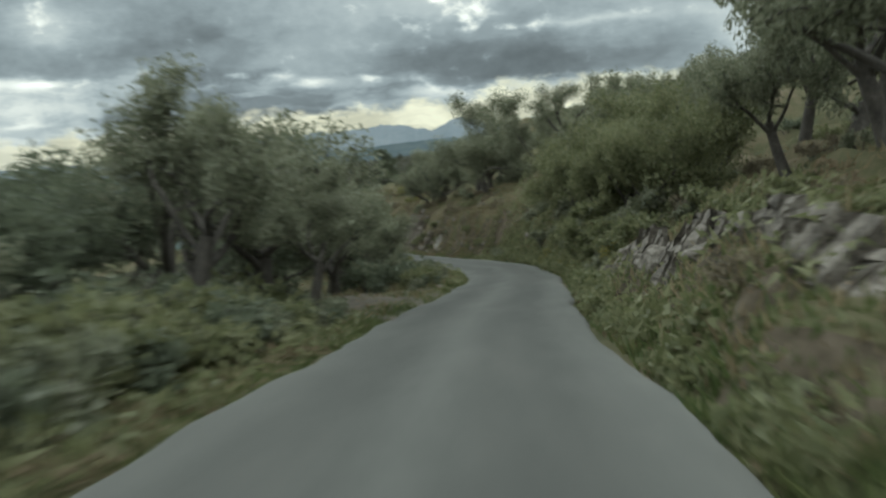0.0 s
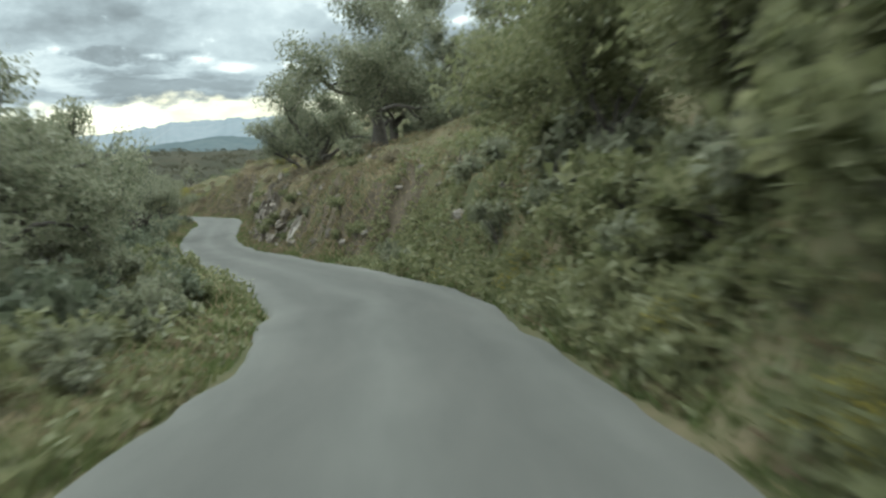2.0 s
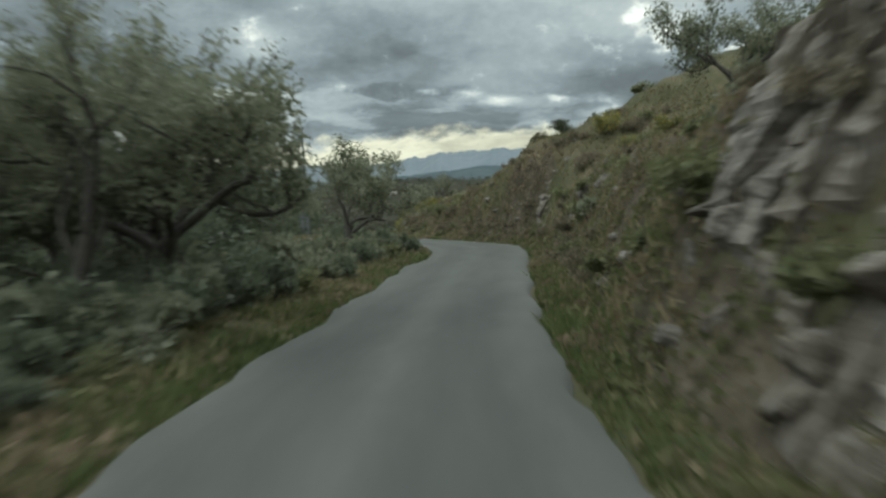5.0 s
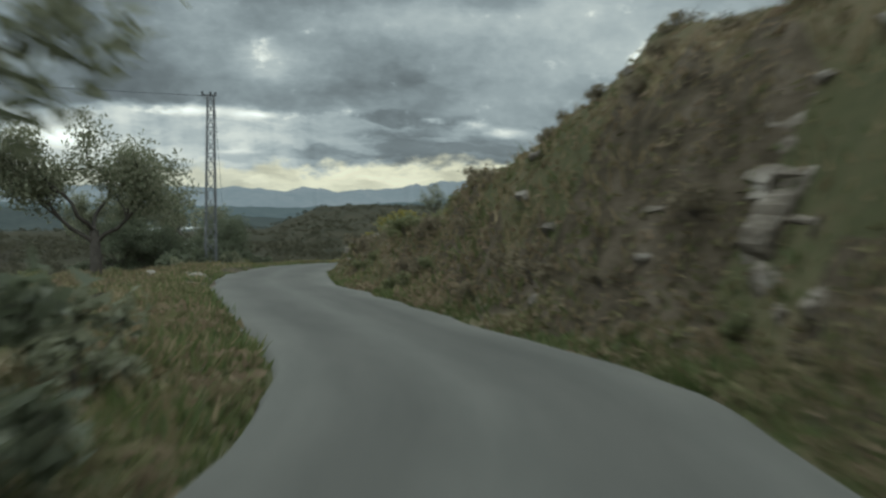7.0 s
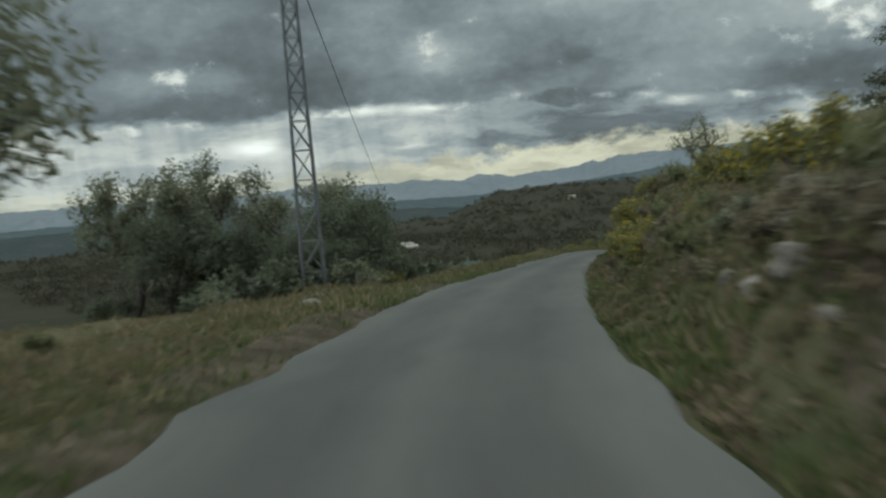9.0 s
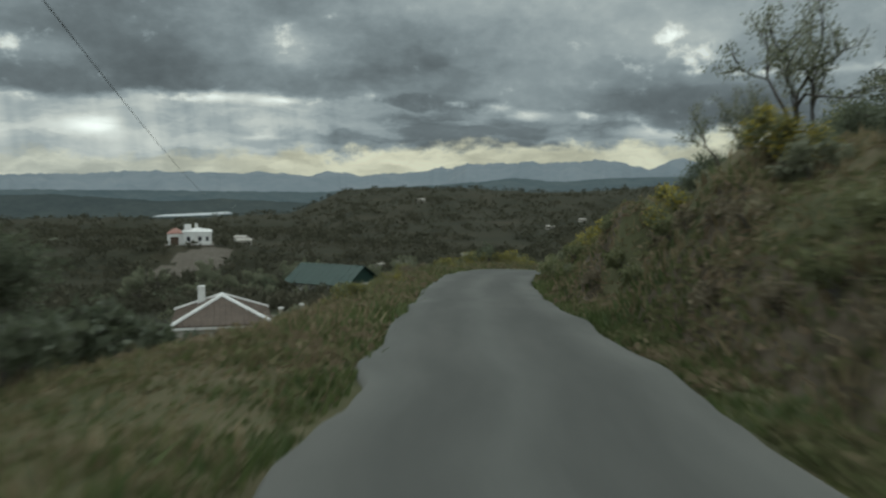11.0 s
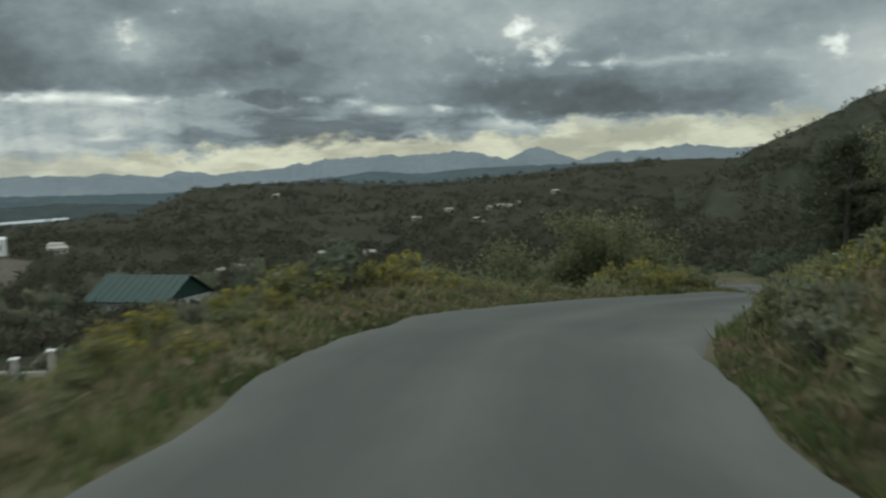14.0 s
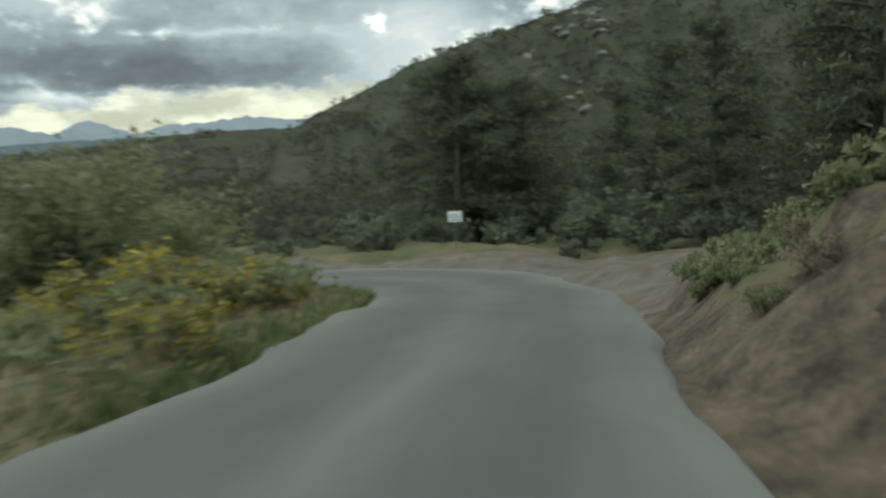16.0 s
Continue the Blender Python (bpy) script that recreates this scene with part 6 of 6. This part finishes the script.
def hip_roof(root, x0, x1, y0, y1, z, rise, ridge, mat, over=0.4, caps=None):
    """A hipped roof with rows of tiles as ribs, and ridge caps."""
    x0, x1, y0, y1 = x0 - over, x1 + over, y0 - over, y1 + over
    cx = (x0 + x1) / 2
    a, b = (cx, y0 + ridge, z + rise), (cx, y1 - ridge, z + rise)
    c = [(x0, y0, z), (x1, y0, z), (x1, y1, z), (x0, y1, z)]
    for verts in ((c[0], c[1], a), (c[1], c[2], b, a), (c[2], c[3], b), (c[3], c[0], a, b)):
        bm = bmesh.new()
        fc = bm.faces.new([bm.verts.new(v) for v in verts])
        r = bmesh.ops.extrude_face_region(bm, geom=[fc])
        for v in [g_ for g_ in r["geom"] if isinstance(g_, bmesh.types.BMVert)]:
            v.co.z += 0.12
        slope = part("roof_slope", bm, mat, root)
        e0, e1 = Vector(verts[0]), Vector(verts[1])
        tops = [Vector(v) for v in verts[2:]]
        n = int((e1 - e0).length / 0.45)
        segs = []
        for i in range(1, n):
            p = e0 + (e1 - e0) * (i / n)
            w = (e1 - e0).normalized()
            up_dir = (tops[0] - e0) - w * (tops[0] - e0).dot(w)
            t_hi = 1.0
            lo = (p - e0).dot(w)
            h_left = (tops[-1] - e0).dot(w)
            h_right = (tops[0] - e0).dot(w)
            if lo < h_left:
                t_hi = lo / h_left
            elif lo > h_right:
                t_hi = ((e1 - e0).length - lo) / max((e1 - e0).length - h_right, 1e-3)
            segs.append(beam(p + Vector((0, 0, 0.13)), p + up_dir * t_hi + Vector((0, 0, 0.13)), 0.07, sides=5))
        v, f = joined(segs)
        tagged(part("tiling", mesh_np("tiling", v, f, mat, True), None, slope, "rounded clay tile rows"), kind="stuff")
    if caps:
        for p, q_ in ((c[0], a), (c[1], a), (c[2], b), (c[3], b), (a, b)):
            v, f = beam((p[0], p[1], p[2] + 0.16), (q_[0], q_[1], q_[2] + 0.16), 0.17, sides=6)
            part("ridge_cap", mesh_np("ridge_cap", v, f, caps), None, root, "whitewashed ridge cap")


def villa_near(x, y, turn):
    z = float(ground_at(x, y)) - 0.15
    root = thing("house", (x, y, z), "cream plastered house with a hipped brown tile roof below the road", "house", turn=turn)
    L, D, H = 3.6, 4.2, 2.8
    wall_with_openings(root, "front_wall", -L, L, -D, 0, H, [(-2.9, -1.9, 1.0, 2.1), (0.3, 1.3, 0.0, 2.1), (2.0, 3.0, 1.0, 2.1)], M_cream)
    for name, q_ in (("back_wall", (-L, D - 0.15, 0, L, D + 0.15, H)), ("side_wall", (-L - 0.15, -D + 0.15, 0, -L + 0.15, D - 0.15, H)), ("side_wall", (L - 0.15, -D + 0.15, 0, L + 0.15, D - 0.15, H))):
        bm = bmesh.new()
        box(bm, *q_)
        part(name, bm, M_cream, root)
    hip_roof(root, -L, L, -D, D, H, 1.8, 4.2, M_tile, 0.4, M_white)
    bm = bmesh.new()
    box(bm, -L - 0.45, -D - 0.45, H - 0.18, L + 0.45, D + 0.45, H - 0.01)
    part("cornice", bm, M_white, root, "white eaves band")
    bm = bmesh.new()
    box(bm, -2.0, 1.0, H + 0.6, -1.4, 1.6, H + 2.6, 0.03)
    part("chimney", bm, M_white, root)
    return root


villa_near(-9.7, 218.6, 14)


def gate_pillar(x, y, h):
    z = float(ground_at(x, y)) - 0.2
    root = thing("gate_pillar", (x, y, z), "pale square masonry pillar with a cap", "pillar", "pillars of the yard wall")
    bm = bmesh.new()
    box(bm, -0.22, -0.22, 0, 0.22, 0.22, h, 0.02)
    part("shaft", bm, M_cream, root)
    bm = bmesh.new()
    box(bm, -0.3, -0.3, h, 0.3, 0.3, h + 0.14, 0.03)
    part("cap", bm, M_white, root)
    return root


for x, y, h in ((-11.9, 241.3, 2.4), (-8.9, 242.0, 2.0), (-6.6, 242.4, 2.4), (-4.4, 242.8, 2.0), (-15.5, 240.4, 2.0)):
    gate_pillar(x, y, h)
for x0, x1, yy, h in ((-11.6, -9.2, 241.6, 1.1), (-8.6, -6.9, 242.2, 0.9), (-15.2, -12.2, 240.8, 1.0)):
    z = float(ground_at((x0 + x1) / 2, yy)) - 0.3
    bm = bmesh.new()
    box(bm, x0, yy - 0.12, z, x1, yy + 0.12, z + h + 0.3, 0.02)
    ob = part("yard_wall", bm, M_cream, None)
    tagged(ob, "low cream yard wall between the pillars", "wall")


def green_shed(x, y, turn):
    """A long low building under a green sheet roof."""
    z = float(ground_at(x, y)) - 0.4
    root = thing("shed", (x, y, z), "low farm building under a green sheet roof", "building", turn=turn, size=0.88)
    bm = bmesh.new()
    box(bm, -8, -6.6, 0, 8, 6.6, 2.9)
    part("wall", bm, M_concrete, root)
    for sgn in (-1, 1):
        bm = bmesh.new()
        box(bm, -8.6, 0, 0, 8.6, 8.2, 0.1)
        part("roof_slope", bm, M_greenroof, root).matrix_basis = Matrix.Rotation(0 if sgn > 0 else math.pi, 4, "Z") @ pose(0, 0, 6.6, -28)
        for i in range(12):
            bm = bmesh.new()
            box(bm, -8.5 + i * 1.5, 0, 0.104, -8.4 + i * 1.5, 8.2, 0.15)
            part("seam", bm, M_greenroof, root).matrix_basis = Matrix.Rotation(0 if sgn > 0 else math.pi, 4, "Z") @ pose(0, 0, 6.6, -28)
    for sgn in (-1, 1):
        bm = bmesh.new()
        v = [bm.verts.new(p) for p in ((sgn * 8, -6.6, 2.9), (sgn * 8, 6.6, 2.9), (sgn * 8, 0, 6.4))]
        bm.faces.new(v)
        r = bmesh.ops.extrude_face_region(bm, geom=bm.faces[:])
        for q_ in [g_ for g_ in r["geom"] if isinstance(g_, bmesh.types.BMVert)]:
            q_.co.x -= sgn * 0.2
        part("gable", bm, M_greenroof, root)
    return root


green_shed(-12.0, 318, -27)


KNOLL = (-58.0, 384.0)


def knoll_z(x, y):
    """The rise that the white house stands on."""
    r = np.hypot((x - KNOLL[0]) / 1.25, y - KNOLL[1])
    return ground_at(x, y) - 0.5 + 5.6 / (1 + np.exp((r - 21) / 5.0)) + 0.35 * fbm(x / 5, y / 5, 95) * (r < 40)


def knoll():
    """A low hill with a pale cut slope and a track below the house."""
    n = 64
    u = np.linspace(-48, 48, n + 1)
    X, Y = np.meshgrid(KNOLL[0] + u * 1.25, KNOLL[1] + u)
    z = knoll_z(X.ravel(), Y.ravel())
    edge = (np.abs(u)[None, :] > 46.9) | (np.abs(u)[:, None] > 46.9)
    z = z - 2.5 * edge.ravel()
    q = (np.arange(n)[:, None] * (n + 1) + np.arange(n)[None]).ravel()
    ob = new("knoll", mesh_np("knoll", np.stack([X.ravel(), Y.ravel(), z], 1), np.stack([q, q + 1, q + n + 2, q + n + 1], 1), M_valley, True))
    ob.data.materials.append(M_gravel)
    cx, cy = (X[:-1, :-1] + X[1:, 1:]).ravel() / 2, (Y[:-1, :-1] + Y[1:, 1:]).ravel() / 2
    j = 0.25 * fbm(cx / 4, cy / 4, 97)
    pale = ((cx + 50.5) / 6.5) ** 2 + ((cy - 366) / 15) ** 2 < 1 + j
    pale |= (np.abs(cx + 57 + 2.2 * np.sin((cy - 345) / 6)) < 1.7) & (cy < 362)
    ob.data.polygons.foreach_set("material_index", pale.astype(np.int32))
    return tagged(ob, "low scrubby hill with a pale bare slope", "hill", kind="structure")


knoll()


def white_house(x, y, turn):
    z = float(knoll_z(np.array([x]), np.array([y]))[0]) + 0.1
    root = thing("house", (x, y, z), "white country house with a red tile roof on a terraced hill", "house", turn=turn)
    wall_with_openings(root, "front_wall", -1.5, 6, -4, 0, 3.4, [(-0.6, 0.5, 1.0, 2.3), (2.4, 3.5, 1.0, 2.3), (4.4, 5.3, 1.0, 2.3)], M_white)
    for name, q_ in (("back_wall", (-5.5, 3.85, 0, 6, 4.15, 3.4)), ("side_wall", (5.7, -3.85, 0, 6.0, 3.85, 3.4)), ("side_wall", (-5.65, -2.85, 0, -5.35, 3.85, 3.0))):
        bm = bmesh.new()
        box(bm, *q_)
        part(name, bm, M_white, root)
    wall_with_openings(root, "wing_wall", -5.5, -1.65, -3, 0, 3.0, [(-4.9, -2.6, 0.0, 2.2)], M_white)
    hip_roof(root, -1.5, 6, -4, 4, 3.4, 0.9, 3.0, M_white, 0.25)
    hip_roof(root, -5.5, -1.9, -3, 4, 3.0, 1.2, 1.6, M_pink, 0.3)
    bm = bmesh.new()
    box(bm, -1.2, -1.2, 3.4, 0.6, 0.6, 5.4, 0.04)
    part("tower", bm, M_white, root)
    bm = bmesh.new()
    box(bm, 1.6, 0.2, 3.8, 2.3, 0.9, 5.6, 0.04)
    part("chimney", bm, M_white, root)
    bm = bmesh.new()
    box(bm, -6.3, -6.0, -4.2, 6.6, 5.0, -0.02)
    part("terrace", bm, M_rockdark, root, "stone terrace wall")
    return root


white_house(-59.5, 386, 14)


def cottage():
    """A small white house, for far off."""
    root = thing("cottage", (0, 0, -80), "small far white house among the trees of the valley", "house", "houses across the valley")
    bm = bmesh.new()
    box(bm, -5, -3.5, -2, 5, 3.5, 3.0)
    part("wall", bm, M_cream, root)
    bm = bmesh.new()
    v = [bm.verts.new(p) for p in ((-5.4, -4, 3), (5.4, -4, 3), (5.4, 4, 3), (-5.4, 4, 3), (-5.4, 0, 4.4), (5.4, 0, 4.4))]
    for f in ((0, 1, 5, 4), (2, 3, 4, 5), (0, 4, 3), (1, 2, 5), (0, 3, 2, 1)):
        bm.faces.new([v[i] for i in f])
    part("roof", bm, M_cream, root)
    for x in (-3.2, 0, 3.0):
        bm = bmesh.new()
        box(bm, x - 0.5, -3.56, 0.8, x + 0.5, -3.505, 2.0)
        part("window", bm, M_glass, root)
    return root


def land(x, y):
    """The height of the ground or of the hills that stand on it."""
    az, r = np.degrees(np.arctan2(-(x - EYE[0]), y - EYE[1])), np.hypot(x - EYE[0], y - EYE[1])
    z = ground_at(x, y)
    z = np.where((np.abs(x - KNOLL[0]) < 58) & (np.abs(y - KNOLL[1]) < 46), np.maximum(z, knoll_z(x, y)), z)
    z = np.where((r > 335) & (r < 1150) & (az > -40) & (az < 43), np.maximum(z, ring_z(VALLEY, az, r)), z)
    return np.where((r > 112) & (r < 515) & (az < -24) & (az > -124), np.maximum(z, ring_z(MOUNT, az, r)), z)


cot = cottage()
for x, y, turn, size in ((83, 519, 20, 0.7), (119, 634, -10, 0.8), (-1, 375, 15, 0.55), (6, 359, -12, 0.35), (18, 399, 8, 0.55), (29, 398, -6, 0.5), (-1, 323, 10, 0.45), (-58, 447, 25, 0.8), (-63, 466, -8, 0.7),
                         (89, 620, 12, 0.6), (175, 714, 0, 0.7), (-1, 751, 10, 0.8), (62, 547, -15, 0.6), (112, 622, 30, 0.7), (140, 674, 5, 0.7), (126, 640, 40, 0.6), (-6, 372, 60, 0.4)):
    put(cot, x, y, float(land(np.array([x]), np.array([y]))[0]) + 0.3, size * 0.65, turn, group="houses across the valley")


def scrub(name, n, rng, az0, az1, r0, r1, size, mat, label, tris=14, grow_=0.0):
    """Countless bushes over far slopes, each a ragged tuft of leaf faces."""
    az, r = rng.uniform(az0, az1, n), np.sqrt(rng.uniform(r0**2, r1**2, n)) if not grow_ else r0 * (r1 / r0) ** rng.uniform(0, 1, n)
    x, y = EYE[0] - np.sin(np.radians(az)) * r, EYE[1] + np.cos(np.radians(az)) * r
    k, s, d = locate(x, y)
    ok = (np.abs(d) > 16) & (np.hypot(x + 11, y - 222) > 13) & (np.hypot(x + 6, y - 210) > 14) & (np.hypot(x + 10, y - 318) > 11) & (np.hypot(x + 59, y - 386) > 8) & (np.hypot((x + 50.5) / 7, (y - 366) / 15) > 1) & ((np.abs(x + 57) > 5) | (np.abs(y - 352) > 12))
    ok &= fbm(x / 30, y / 30, 71) > -0.45
    x, y, r = x[ok], y[ok], r[ok]
    n = len(x)
    q_ = size * rng.uniform(0.5, 1.4, n) * (1 + grow_ * r / 400)
    c = np.stack([x, y, land(x, y) + q_ * 0.25], 1)
    g_ = rng.normal(size=(n, tris, 3))
    g_ /= np.linalg.norm(g_, axis=2)[..., None]
    g_[..., 2] = np.abs(g_[..., 2]) * 0.9
    p = (c[:, None] + g_ * q_[:, None, None] * rng.uniform(0.5, 1.0, (n, tris, 1))).reshape(-1, 3)
    v = (p[:, None] + rng.normal(size=(len(p), 3, 3)) * np.repeat(q_, tris)[:, None, None] * 0.2).reshape(-1, 3)
    return tagged(new(name, mesh_np(name, v, np.arange(len(v)).reshape(-1, 3), mat)), label, "scrub", kind="stuff")


g2 = np.random.default_rng(17)
for _ in range(46):
    az_, r_ = radians(more.uniform(-48.5, -42.5)), more.uniform(170, 330)
    x, y = 16.8 - math.sin(az_) * r_, 194.3 + math.cos(az_) * r_
    put(rocks[more.randrange(3)], x, y, float(land(np.array([x]), np.array([y]))[0]), more.uniform(0.9, 2.3), more.uniform(0, 360), more.uniform(-20, 20), group="rocks on the mountainside", label="grey limestone crag on the scrubby mountainside")
scrub("valley_scrub", 7000, g2, -24, 42, 95, 1080, 1.3, M_scrubfar, "dark bushes and trees over the valley slopes", 20, 0.75)
scrub("valley_olives", 3500, g2, -24, 42, 95, 700, 1.3, M_scrubfar, "grey-green olive trees over the valley slopes", 18, 0.6)
scrub("mountain_scrub", 8500, g2, -100, -23, 100, 480, 1.35, M_scrubfar, "dark bushes over the steep mountainside", 14, 0.5)
scrub("mountain_brush", 2500, g2, -100, -23, 100, 480, 0.9, M_scrubfar, "grey-green bushes over the steep mountainside", 18, 0.4)
for _ in range(70):
    x, y = rnd.uniform(-40, 28), rnd.uniform(228, 275)
    if math.hypot(x + 10, y - 222) > 12 and abs(y - 229) > 7:
        put((dark_shrubs + shrubs[2:])[rnd.randrange(3)], x, y, float(ground_at(x, y)) - 0.1, rnd.uniform(1.0, 2.0), rnd.uniform(0, 360), group="bushes round the houses")
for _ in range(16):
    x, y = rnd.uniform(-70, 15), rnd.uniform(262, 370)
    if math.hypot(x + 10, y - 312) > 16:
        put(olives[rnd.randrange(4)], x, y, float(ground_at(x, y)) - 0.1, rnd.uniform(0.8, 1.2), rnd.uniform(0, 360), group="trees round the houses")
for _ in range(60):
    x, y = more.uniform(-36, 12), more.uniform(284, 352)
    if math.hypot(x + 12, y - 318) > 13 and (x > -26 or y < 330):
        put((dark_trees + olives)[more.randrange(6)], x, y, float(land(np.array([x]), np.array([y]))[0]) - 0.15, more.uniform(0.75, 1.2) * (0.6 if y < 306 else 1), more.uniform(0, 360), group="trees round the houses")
